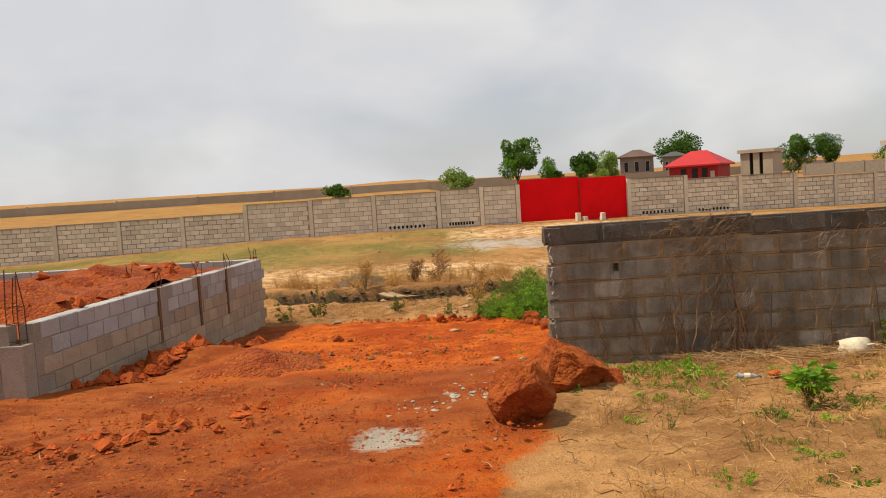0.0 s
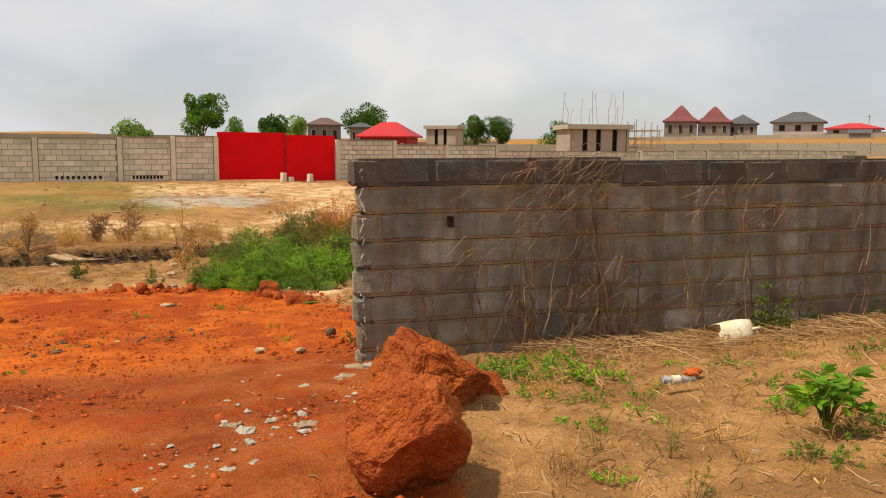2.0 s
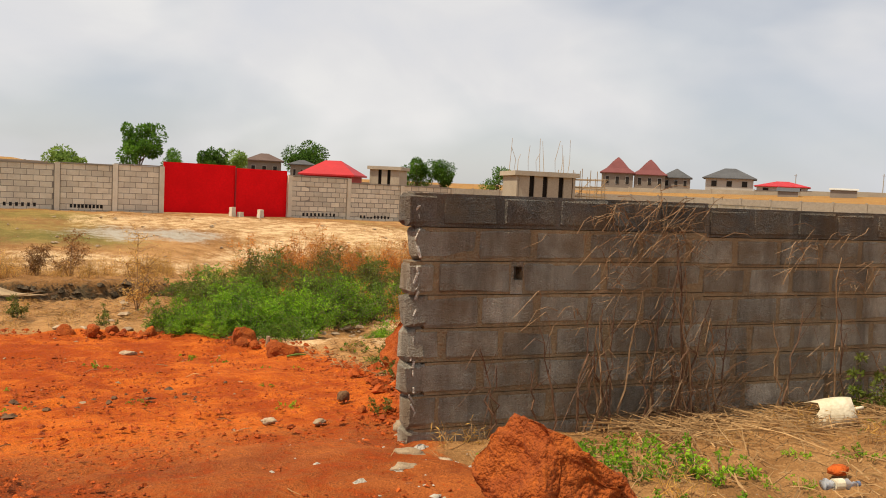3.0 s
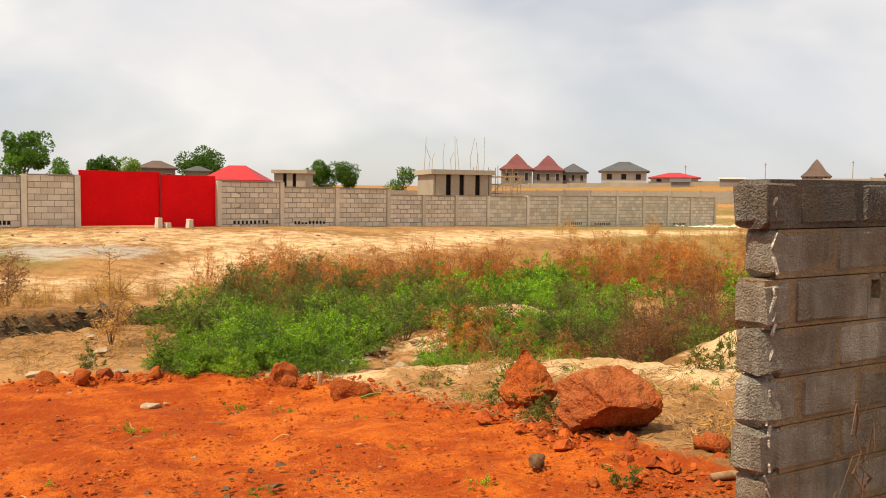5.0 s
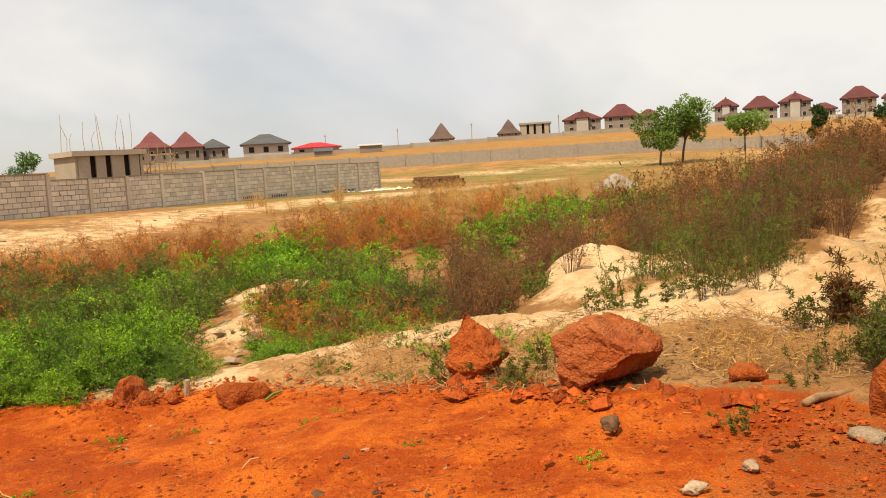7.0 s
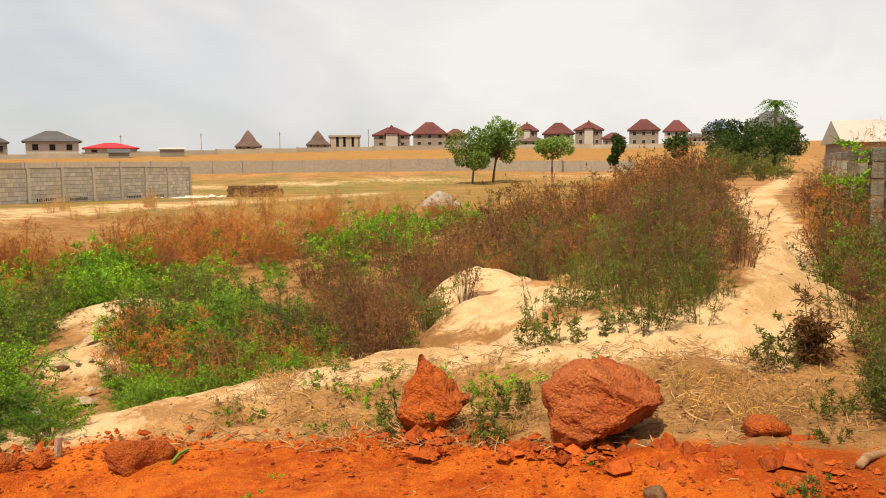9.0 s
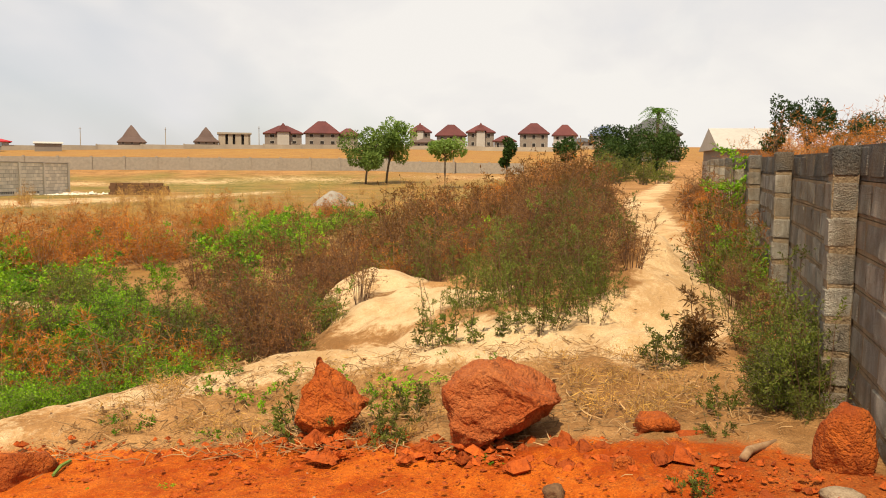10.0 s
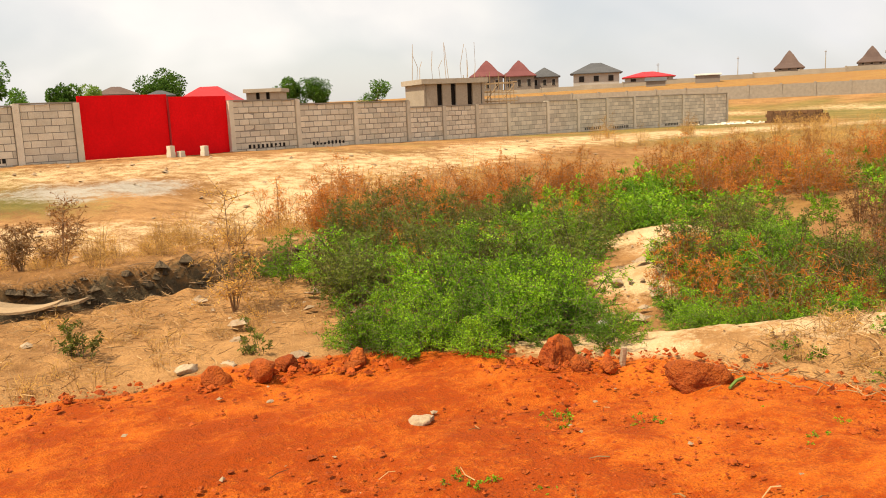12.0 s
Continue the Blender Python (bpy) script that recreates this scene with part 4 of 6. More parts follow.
def hip_roof(w, d, z0, z1, over, steep=False):
    """A hipped roof; a steep one has a flared lower slope, as on tall tiled roofs."""
    s = Soup()
    a, b = w / 2 + over, d / 2 + over
    levels = [(1.0, 0.0), (0.62, 0.30), (0.30, 0.72), (0.04, 1.0)] if steep else [(1.0, 0.0), (0.03, 1.0)]
    ridge = max(a - b, 0)
    rings = [[(-(a - ridge) * k - ridge * (k > 0 or 1), -b * k, z0 + (z1 - z0) * h), ((a - ridge) * k + ridge, -b * k, z0 + (z1 - z0) * h), ((a - ridge) * k + ridge, b * k, z0 + (z1 - z0) * h), (-(a - ridge) * k - ridge, b * k, z0 + (z1 - z0) * h)] for k, h in levels]
    v = [(x, y, z0 - 0.18) for x, y, _ in rings[0]] + [p for r in rings for p in r]
    f = [(3, 2, 1, 0)]
    for i in range(len(rings)):
        for k in range(4):
            f.append((i * 4 + k, i * 4 + (k + 1) % 4, i * 4 + 4 + (k + 1) % 4, i * 4 + 4 + k))
    n = len(v)
    f.append((n - 4, n - 3, n - 2, n - 1))
    s.add(v, f)
    return s


def house(x, y, w, z_eave, z_top, roof, wall, label, storeys=1, depth=0.8, over=0.5, steep=False, turn=0.0, gable=False):
    g = ground_z(x, y) - 0.4
    root = thing("house", label, "house", pose(x, y, 0, 0, 0, facing(x, y, turn)), "far houses")
    d = w * depth
    s = Soup()
    s.box((-w / 2, -d / 2, g), (w / 2, d / 2, z_eave))
    part("wall", s.mesh("wall", M[wall]), root)
    part("roof", hip_roof(w, d, z_eave, z_top, over, steep).mesh("roof", M[roof]), root)
    if gable:
        s = hip_roof(w * 0.34, w * 0.34, z_eave + 0.4, z_top + 0.5, 0.25, True)
        part("turret_roof", s.mesh("turret_roof", M[roof]), root, m=pose(0, -d * 0.42, 0))
        s = Soup()
        s.box((-w * 0.16, -d * 0.62, g), (w * 0.16, -d * 0.40, z_eave + 0.5))
        part("porch", s.mesh("porch", M["plaster_white"]), root)
    for st in range(storeys):
        hh = (z_eave - g - 0.4) / storeys
        for u in (-0.3, 0.3) if gable else (-0.32, 0.0, 0.32):
            window_on(root, u * w, g + 0.4 + st * hh + hh * 0.35, w * 0.11, hh * 0.42, -d / 2)
    return root


house(193.5, 120.8, 6.4, 7.4, 11.6, "roof_brown", "plaster", "small house under a steep brown tiled roof", steep=True, depth=1.0, over=0.3)
house(201.6, 104.7, 5.8, 7.8, 11.5, "roof_brown", "plaster", "small house under a steep brown tiled roof", steep=True, depth=1.0, over=0.3)
house(208.9, 86.6, 9.4, 10.2, 12.3, "roof_maroon", "plaster", "two-storey house with a maroon roof and gabled porch", 2, gable=True)
house(212.1, 77.0, 8.6, 10.4, 13.6, "roof_maroon", "plaster", "two-storey cream house with a maroon hipped roof", 2)
house(214.0, 70.3, 5.2, 10.0, 11.8, "roof_maroon", "plaster", "small two-storey house with a maroon roof", 2)
house(218.2, 51.7, 5.4, 11.0, 12.9, "roof_maroon", "plaster", "narrow two-storey house with a maroon gabled roof", 2, gable=True)
house(214.6, 42.8, 7.4, 9.9, 12.8, "roof_maroon", "plaster", "two-storey cream house with a maroon hipped roof", 2)
house(215.6, 35.1, 6.8, 10.8, 12.7, "roof_maroon", "plaster", "two-storey house with a maroon turret roof", 2, gable=True)
house(211.7, 21.1, 7.0, 10.3, 13.0, "roof_maroon", "plaster", "two-storey cream house with a maroon hipped roof", 2)
house(211.9, 13.3, 5.6, 9.9, 12.6, "roof_maroon", "plaster_white", "two-storey white house with a maroon hipped roof", 2)
house(211.8, 3.3, 7.4, 9.9, 12.3, "roof_blue", "plaster", "two-storey cream house with a blue hipped roof", 2)
house(205.0, 28.0, 5.0, 8.2, 9.6, "roof_maroon", "plaster", "low outbuilding with a maroon roof", 1)
house(207.0, 48.0, 6.0, 7.9, 9.0, "roof_brown", "plaster", "low outbuilding with a brown roof", 1)
house(204.0, 9.0, 6.0, 8.0, 9.0, "roof_dark", "plaster_white", "low white outbuilding with a dark roof", 1)
house(146.3, -2.5, 8.6, 7.4, 10.2, "roof_dark", "plaster", "house with a dark hipped roof behind trees", 1)
house(136.6, 168.0, 7.6, 8.4, 12.3, "roof_rose", "plaster", "house under a tall rose-red tiled roof", steep=True, depth=1.0)
house(142.6, 162.9, 7.4, 8.2, 12.0, "roof_rose", "plaster", "house under a tall rose-red tiled roof", steep=True, depth=1.0)
house(150.4, 161.8, 6.8, 7.9, 10.2, "roof_dark", "plaster", "house with a dark grey hipped roof", depth=1.0)
house(159.0, 152.4, 11.0, 8.2, 10.7, "roof_dark", "plaster_white", "white house with a dark grey hipped roof", over=0.8)
house(155.2, 133.5, 10.5, 6.3, 7.5, "tarp_red", "plaster_white", "low white building with a bright red roof", over=0.6)
house(42.3, 154.3, 6.0, 5.6, 6.9, "roof_brown", "plaster", "distant house with a brown hipped roof")
house(48.0, 150.0, 4.0, 5.2, 6.0, "roof_dark", "plaster", "distant low house with a dark roof")


def shell_building(x, y, w, d, z0, z1, label, turn=0.0, cols=4, mat="far_concrete"):
    """An unfinished flat-topped building: slabs, piers and open bays."""
    root = thing("unfinished_building", label, "building", pose(x, y, 0, 0, 0, facing(x, y, turn)), "unfinished buildings")
    s = Soup()
    s.box((-w / 2 - 0.3, -d / 2 - 0.3, z1 - 0.45), (w / 2 + 0.3, d / 2 + 0.3, z1))
    part("roof_slab", s.mesh("roof_slab", M[mat]), root)
    # near-black box gives the bays their shaded inside by colour
    s = Soup()
    s.box((-w / 2 + 0.3, -d / 2 + 0.5, z0), (w / 2 - 0.3, d / 2 - 0.3, z1 - 0.46))
    part("inner_wall", s.mesh("inner_wall", M["shade_fill"]), root, "shaded interior behind open bays")
    for i in range(cols):
        u = -w / 2 + w * (i + 0.5) / cols
        s = Soup()
        k = w / cols * (0.30 if i % 2 else 0.40)
        s.box((u - k, -d / 2, z0), (u + k * 0.9, -d / 2 + 0.25, z1 - 0.46))
        part("pier", s.mesh("pier", M[mat]), root)
    for u in (-w / 2, w / 2 - 0.25):
        s = Soup()
        s.box((u, -d / 2, z0), (u + 0.25, d / 2, z1 - 0.46))
        part("side_wall", s.mesh("side_wall", M[mat]), root)
    return root


shell_building(204.4, 98.2, 8.0, 5.0, 5.5, 10.2, "unfinished grey flat-topped building on the rise")
shell_building(46.9, 73.7, 6.0, 5.0, -1.0, 3.8, "unfinished block building with a flat concrete slab", 20)
shell_building(46.7, 109.4, 4.2, 4.0, -0.5, 4.5, "small unfinished grey block building", -15, 3)


def scaffold(x, y):
    root = thing("scaffold", "rough timber scaffold poles round an unfinished building", "scaffold", pose(x, y, 0, 0, 0, facing(x, y, 10)))
    rng = random.Random(77)
    for i in range(7):
        for j in range(2):
            s = Soup()
            px, py = -2.4 + i * 0.75, j * 1.6
            s.tube([(px, py, -1.2), (px + rng.uniform(-0.1, 0.1), py, rng.uniform(3.2, 4.4))], [0.05, 0.035], 5)
            part("pole", s.mesh("pole", M["wood"]), root)
    for z in (1.6, 2.5, 3.2):
        for j in range(2):
            s = Soup()
            s.tube([(-2.6, j * 1.6, z), (2.4, j * 1.6, z + rng.uniform(-0.15, 0.15))], [0.045, 0.04], 5)
            part("ledger", s.mesh("ledger", M["wood"]), root)
    for i in range(3):
        s = Soup()
        s.tube([(-2.4 + i * 1.6, 0, 1.5), (-1.0 + i * 1.6, 0, 3.2)], [0.04, 0.035], 5)
        part("brace", s.mesh("brace", M["wood"]), root)


scaffold(50.4, 70.8)


def roof_bars(x, y):
    root = thing("column_bars", "tall thin starter bars standing above the slab", "rebar", pose(x, y, 0, 0, 0, facing(x, y, 20)))
    rng = random.Random(5)
    for i in range(11):
        s = Soup()
        u = -3 + 0.62 * i
        v = rng.uniform(-2, 2)
        s.tube([(u, v, 3.4), (u + rng.uniform(-0.2, 0.2), v, 5.0), (u + rng.uniform(-0.35, 0.35), v, rng.uniform(5.4, 7.2))], [0.03, 0.025, 0.02], 4)
        part("bar", s.mesh("bar", M["wood"]), root)


roof_bars(46.9, 73.7)


def red_hut(x, y):
    root = thing("red_hut", "red kiosk hut with a bright red sheet roof", "hut", pose(x, y, 0, 0, 0, facing(x, y, -18)))
    part("roof", hip_roof(6.2, 4.4, 2.85, 4.55, 0.4).mesh("roof", M["tarp_red"]), root)
    s = Soup()
    s.box((-3.0, -2.1, -0.6), (3.0, 2.1, 2.7))
    part("wall", s.mesh("wall", M["dark_red"]), root)
    # dark panels on the closed wall stand in for shaded openings
    for u in (-1.2, 0.2, 1.4):
        s = Soup()
        s.box((u - 0.35, -2.14, 1.0), (u + 0.35, -2.105, 2.4))
        part("opening", s.mesh("opening", M["shade_fill"]), root)
    s = Soup()
    s.box((2.1, -2.15, 1.2), (2.6, -2.105, 2.0))
    part("notice", s.mesh("notice", M["plaster_white"]), root, "pale painted notice panel")


red_hut(34.9, 99.8)


def plain_wall(name, label, x0, y0, x1, y1, h, mat, base=None, posts=12):
    L = math.hypot(x1 - x0, y1 - y0)
    root = thing(name, label, "wall", kind="structure")
    n = max(int(L / posts), 1)
    for i in range(n):
        ax, ay = x0 + (x1 - x0) * i / n, y0 + (y1 - y0) * i / n
        bx, by = x0 + (x1 - x0) * (i + 1) / n, y0 + (y1 - y0) * (i + 1) / n
        g0 = min(ground_z(ax, ay), ground_z(bx, by)) - 0.6
        t = max(ground_z(ax, ay), ground_z(bx, by)) + h
        s = Soup()
        m = pose(ax, ay, 0, 0, 0, math.degrees(math.atan2(by - ay, bx - ax)))
        w = math.hypot(bx - ax, by - ay)
        s.box((0, -0.1, g0), (w, 0.1, t), m)
        part("panel", s.mesh("panel", M[mat]), root)
        s = Soup()
        s.box((-0.15, -0.18, g0), (0.15, 0.18, t + 0.12), m)
        part("post", s.mesh("post", M[mat]), root)


plain_wall("wall_far_grey", "long grey block wall across the far field", 92, 99, 117, 41, 1.75, "concrete", posts=4)
plain_wall("wall_far_grey_end", "taller end pier of the grey block wall", 117, 41, 117.5, 38, 3.3, "concrete", posts=3)
plain_wall("wall_far_dark", "low dark fence wall beyond the trees", 116, 38, 116.5, 18, 1.5, "concrete", posts=2.5)
plain_wall("wall_far_left", "grey block wall running behind the boundary", 60, 125, 92, 99, 1.75, "concrete", posts=4)
plain_wall("wall_skyline", "pale grey wall along the skyline", 120, 172, 205, 62, 0.9, "far_concrete", posts=9)
plain_wall("wall_skyline_north", "long pale wall across the northern skyline", -40, 156, 75, 146, 1.4, "far_concrete", posts=14)
plain_wall("wall_skyline_northwest", "long pale wall across the northern skyline", -140, 100, -40, 156, 1.4, "far_concrete", posts=14)
plain_wall("wall_skyline_east", "pale grey compound wall before the houses", 205, 62, 200, -5, 0.9, "far_concrete", posts=9)


def shed(x, y, w, d, z0, z1, label, roof, wall, turn=0.0):
    root = thing("shed", label, "shed", pose(x, y, 0, 0, 0, facing(x, y, turn)))
    s = Soup()
    s.box((-w / 2, -d / 2, ground_z(x, y) - 0.4), (w / 2, d / 2, z0))
    part("wall", s.mesh("wall", M[wall]), root)
    s = Soup()
    s.add([(-w / 2 - 0.3, -d / 2 - 0.3, z0 - 0.1), (w / 2 + 0.3, -d / 2 - 0.3, z0 - 0.1), (w / 2 + 0.3, d / 2 + 0.3, z0 - 0.1), (-w / 2 - 0.3, d / 2 + 0.3, z0 - 0.1), (-w / 2 - 0.3, 0, z1), (w / 2 + 0.3, 0, z1)],
          [(0, 1, 5, 4), (2, 3, 4, 5), (0, 4, 3), (1, 2, 5), (3, 2, 1, 0)])
    part("roof", s.mesh("roof", M[roof]), root)


shed(56.0, -0.3, 4.4, 7.0, 2.6, 4.0, "long low shed with a pale cream metal roof", "plaster_white", "plaster", 10)
shed(154.4, 117.4, 5.0, 3.0, 5.9, 6.2, "pale green site container", "plaster_white", "plaster")
shed(148.0, 126.0, 4.0, 3.0, 5.2, 5.9, "low shed with a dark roof", "roof_dark", "plaster")


def pole(x, y, h):
    s = Soup()
    g = ground_z(x, y)
    s.tube([(0, 0, -0.5), (0.05, 0, h)], [0.12, 0.08], 6)
    root = thing("utility_pole", "thin grey utility pole on the skyline", "pole", pose(x, y, g), "utility poles")
    part("mast", s.mesh("mast", M["far_concrete"]), root)
    s = Soup()
    s.box((-0.5, -0.06, h - 0.5), (0.5, 0.06, h - 0.4))
    part("crossarm", s.mesh("crossarm", M["wood"]), root)


for px, py, ph in ((196, 113, 4.5), (187.5, 131, 4.5), (207, 92.5, 5), (170, 142, 4.5), (115, 28, 3.4), (112, 8, 4)):
    pole(px, py, ph)


# ---- piles in the field ----
def block_stack():
    root = thing("block_stack", "stack of dark sooty concrete blocks in the field", "blocks", pose(51.6, 41.2, ground_z(51.6, 41.2) - 0.03, 0, 0, -83))
    me = [block_mesh("stack_block", 0.45, 0.22, 0.22, M["dark_stone"], 700 + s) for s in range(3)]
    rng = random.Random(2)
    for z in range(4):
        for i in range(9 if z < 3 else 8):
            part("block", rng.choice(me), root, m=pose(-2.0 + i * 0.47 + 0.1 * (z % 2), rng.uniform(-0.03, 0.03), 0.11 + z * 0.225, 0, 0, rng.uniform(-3, 3)))


block_stack()


def cone_heap(name, label, x, y, r, h, mat, seed):
    n, k = 28, 9
    v, f = [], []
    for i in range(k + 1):
        q = i / k
        for j in range(n):
            a = j * 2 * math.pi / n
            rr = r * q * (1 + 0.18 * noise.noise(Vector((math.cos(a) * 1.5, math.sin(a) * 1.5, seed))))
            v.append((rr * math.cos(a), rr * math.sin(a), h * (1 - q ** 1.3) + 0.06 * noise.noise(Vector((rr * 3 * math.cos(a), rr * 3 * math.sin(a), seed))) - 0.12))
    f = [(i * n + j, i * n + (j + 1) % n, (i + 1) * n + (j + 1) % n, (i + 1) * n + j) for i in range(k) for j in range(n)]
    thing(name, label, "heap", pose(x, y, ground_z(x, y)), data=mesh_from(name, v, [q[::-1] for q in f], M[mat], True))


cone_heap("gravel_heap", "pale grey gravel heap in the weeds", 45.2, 25.4, 1.4, 1.0, "new_mortar", 3)
cone_heap("earth_mound", "low mound of red earth beside the foundation", -3.1, 11.1, 1.0, 0.32, "fill", 5)
cone_heap("dug_earth", "heap of dug brown earth beside the ditch", -2.4, 26.3, 1.3, 0.52, "bark", 8)
cone_heap("rubble_mound", "low mound of grey rubble at the wall's end", 50.5, 45.4, 2.0, 0.35, "stone", 11)


# ---- trees ----
def quads_mesh(name, q, mat):
    """q: n x 4 x 3 corners."""
    q = np.asarray(q, np.float32)
    n = len(q)
    me = bpy.data.meshes.new(name)
    me.vertices.add(n * 4)
    me.vertices.foreach_set("co", q.reshape(-1))
    me.loops.add(n * 4)
    me.loops.foreach_set("vertex_index", np.arange(n * 4, dtype=np.int32))
    me.polygons.add(n)
    me.polygons.foreach_set("loop_start", np.arange(0, n * 4, 4, dtype=np.int32))
    me.polygons.foreach_set("loop_total", np.full(n, 4, np.int32))
    me.materials.append(mat)
    me.update()
    return me


def leaf_quads(rng, centres, along, length, width):
    """Folded-looking diamond leaves at the centres, pointing roughly along."""
    n = len(centres)
    a = along + rng.normal(0, 0.55, (n, 3))
    a /= np.linalg.norm(a, axis=1, keepdims=True) + 1e-9
    b = np.cross(a, rng.normal(0, 1, (n, 3)))
    b /= np.linalg.norm(b, axis=1, keepdims=True) + 1e-9
    l = (length * rng.uniform(0.6, 1.3, n))[:, None]
    w = (width * rng.uniform(0.6, 1.3, n))[:, None]
    return np.stack([centres, centres + a * l * 0.45 + b * w * 0.5, centres + a * l, centres + a * l * 0.55 - b * w * 0.5], 1)


def tree_parts(h, crown_w, crown_h, seed, leaf_mat_key, leaf=0.34, count=2600, lean=0.0, forks=6):
    rng = np.random.RandomState(seed)
    r = random.Random(seed)
    wood = Soup()
    crown_h = min(crown_h * 1.2, h * 0.85)
    base_h = h - crown_h * 1.05
    top = Vector((lean, 0, base_h + crown_h * 0.45))
    tr = max(0.05 * h ** 0.9 * 0.5, 0.07)
    wood.tube([(0, 0, -0.4), (lean * 0.3, 0.05, base_h * 0.5), (lean * 0.7, -0.04, base_h), top], [tr, tr * 0.8, tr * 0.65, tr * 0.25], 8)
    cents = []
    for i in range(forks):
        a = i * 2.4 + r.uniform(-0.4, 0.4)
        rad = crown_w / 2 * r.uniform(0.4, 1.0)
        z = base_h + crown_h * r.uniform(0.06, 0.9)
        e = Vector((lean + rad * math.cos(a), rad * math.sin(a), z))
        s = Vector((lean * 0.7, 0, base_h + crown_h * r.uniform(-0.05, 0.2)))
        m = (s + e) / 2 + Vector((0, 0, crown_h * 0.05))
        wood.tube([s, m, e], [tr * 0.5, tr * 0.32, tr * 0.1], 6)
        cents += [e, (m + e) / 2]
    cents += [top + Vector((0, 0, crown_h * 0.35)), top]
    q = []
    per = count // len(cents)
    for c in cents:
        k = rng.normal(0, 1, (per, 3))
        k /= np.linalg.norm(k, axis=1, keepdims=True)
        rad = crown_w * r.uniform(0.13, 0.30) * (rng.uniform(0.35, 1.0, per) ** 0.5)[:, None]
        p = np.array(c) + k * rad * np.array([1, 1, min(crown_h / crown_w, 1.1)])
        q.append(leaf_quads(rng, p, k + np.array([0, 0, -0.2]), leaf, leaf * 0.6))
    return wood.mesh("trunk", M["bark"], True), quads_mesh("crown", np.concatenate(q), M[leaf_mat_key])


def tree(x, y, z_top, w, crown_h, seed, mat, label, leaf=0.29, count=6500, lean=0.0, forks=7, g=None):
    g = ground_z(x, y) if g is None else g
    root = thing("tree", label, "tree", pose(x, y, g, 0, 0, facing(x, y)), "field trees")
    t, c = tree_parts(z_top - g, w, crown_h, seed, mat, leaf, count, lean, forks)
    part("trunk", t, root)
    part("crown", c, root)


tree(12.9, 106.1, 8.2, 4.2, 4.8, 33, "tree_leaf", "tall uneven dark green tree leaning over the wall", lean=0.8, forks=8)
tree(53.4, 162.0, 10.6, 8.4, 6.4, 2, "tree_leaf", "broad round green tree behind the gate", leaf=0.44, count=8400, forks=8)
tree(63.6, 134.4, 7.0, 5.0, 4.0, 3, "tree_leaf", "round dark green tree, one of a pair", count=6400)
tree(67.3, 132.4, 7.1, 4.6, 4.0, 4, "tree_leaf", "round dark green tree, one of a pair", count=6400)
tree(75.4, 127.2, 6.5, 4.6, 3.6, 5, "tree_leaf", "low round green tree beyond the wall", count=2600)
tree(24.4, 117.9, 5.8, 3.2, 3.0, 6, "tree_leaf", "small green tree behind the wall")
tree(29.8, 126.8, 6.1, 4.4, 3.2, 7, "tree_leaf_light", "small light green tree behind the wall")
tree(19.5, 117.2, 5.2, 2.8, 2.4, 8, "tree_leaf", "small dark green tree behind the wall", count=3000)
tree(5.0, 100.0, 4.2, 4.0, 1.8, 9, "tree_leaf_light", "low light green bush tree behind the wall", count=3200)
tree(-11.0, 120.0, 3.6, 3.4, 1.8, 10, "tree_leaf", "distant low tree on the northern horizon", count=2400)
tree(89.1, 34.4, 6.0, 5.0, 3.6, 11, "tree_leaf_light", "light green open tree in the field", count=6000, lean=0.4, forks=7)
tree(91.8, 32.6, 7.2, 4.4, 4.2, 12, "tree_leaf_light", "green open-crowned tree in the field", count=6000, lean=0.5, forks=7)
tree(86.6, 18.2, 5.0, 1.5, 3.0, 13, "tree_leaf_dark", "narrow dark tree in the field", count=2600, forks=5)
tree(90.0, 12.0, 4.6, 2.0, 1.8, 14, "tree_leaf_dark", "small open tree in the field", count=2400)
tree(96.7, 6.0, 6.6, 5.0, 5.0, 15, "tree_leaf_dark", "dense dark green tree by the path", count=7200, forks=8)
tree(99.0, 1.0, 7.4, 6.0, 5.4, 16, "tree_leaf_dark", "dense dark green tree by the path", count=7200, forks=8)
tree(88.0, 6.5, 4.6, 5.0, 3.8, 17, "tree_leaf_dark", "low grey-green bushy tree by the path", count=6000, forks=8)
tree(84.0, 24.5, 4.4, 4.0, 1.6, 18, "tree_leaf_light", "small flat-topped light green tree", count=2600)
tree(18.4, 6.4, 3.3, 0.55, 1.6, 19, "tree_leaf_dark", "thin young tree standing behind the block wall", leaf=0.07, count=1500, forks=7)
tree(23.5, 4.3, 3.3, 1.5, 1.3, 20, "tree_leaf_dark", "green tree spreading behind the block wall", leaf=0.075, count=4200, forks=6)
tree(22.5, 3.6, 2.7, 1.6, 0.9, 25, "tree_leaf_dark", "low green tree behind the block wall", leaf=0.075, count=3000, forks=6)
tree(23.2, 2.6, 2.8, 1.5, 1.0, 21, "tree_leaf_dark", "low green tree behind the block wall", leaf=0.075, count=3600, forks=7)


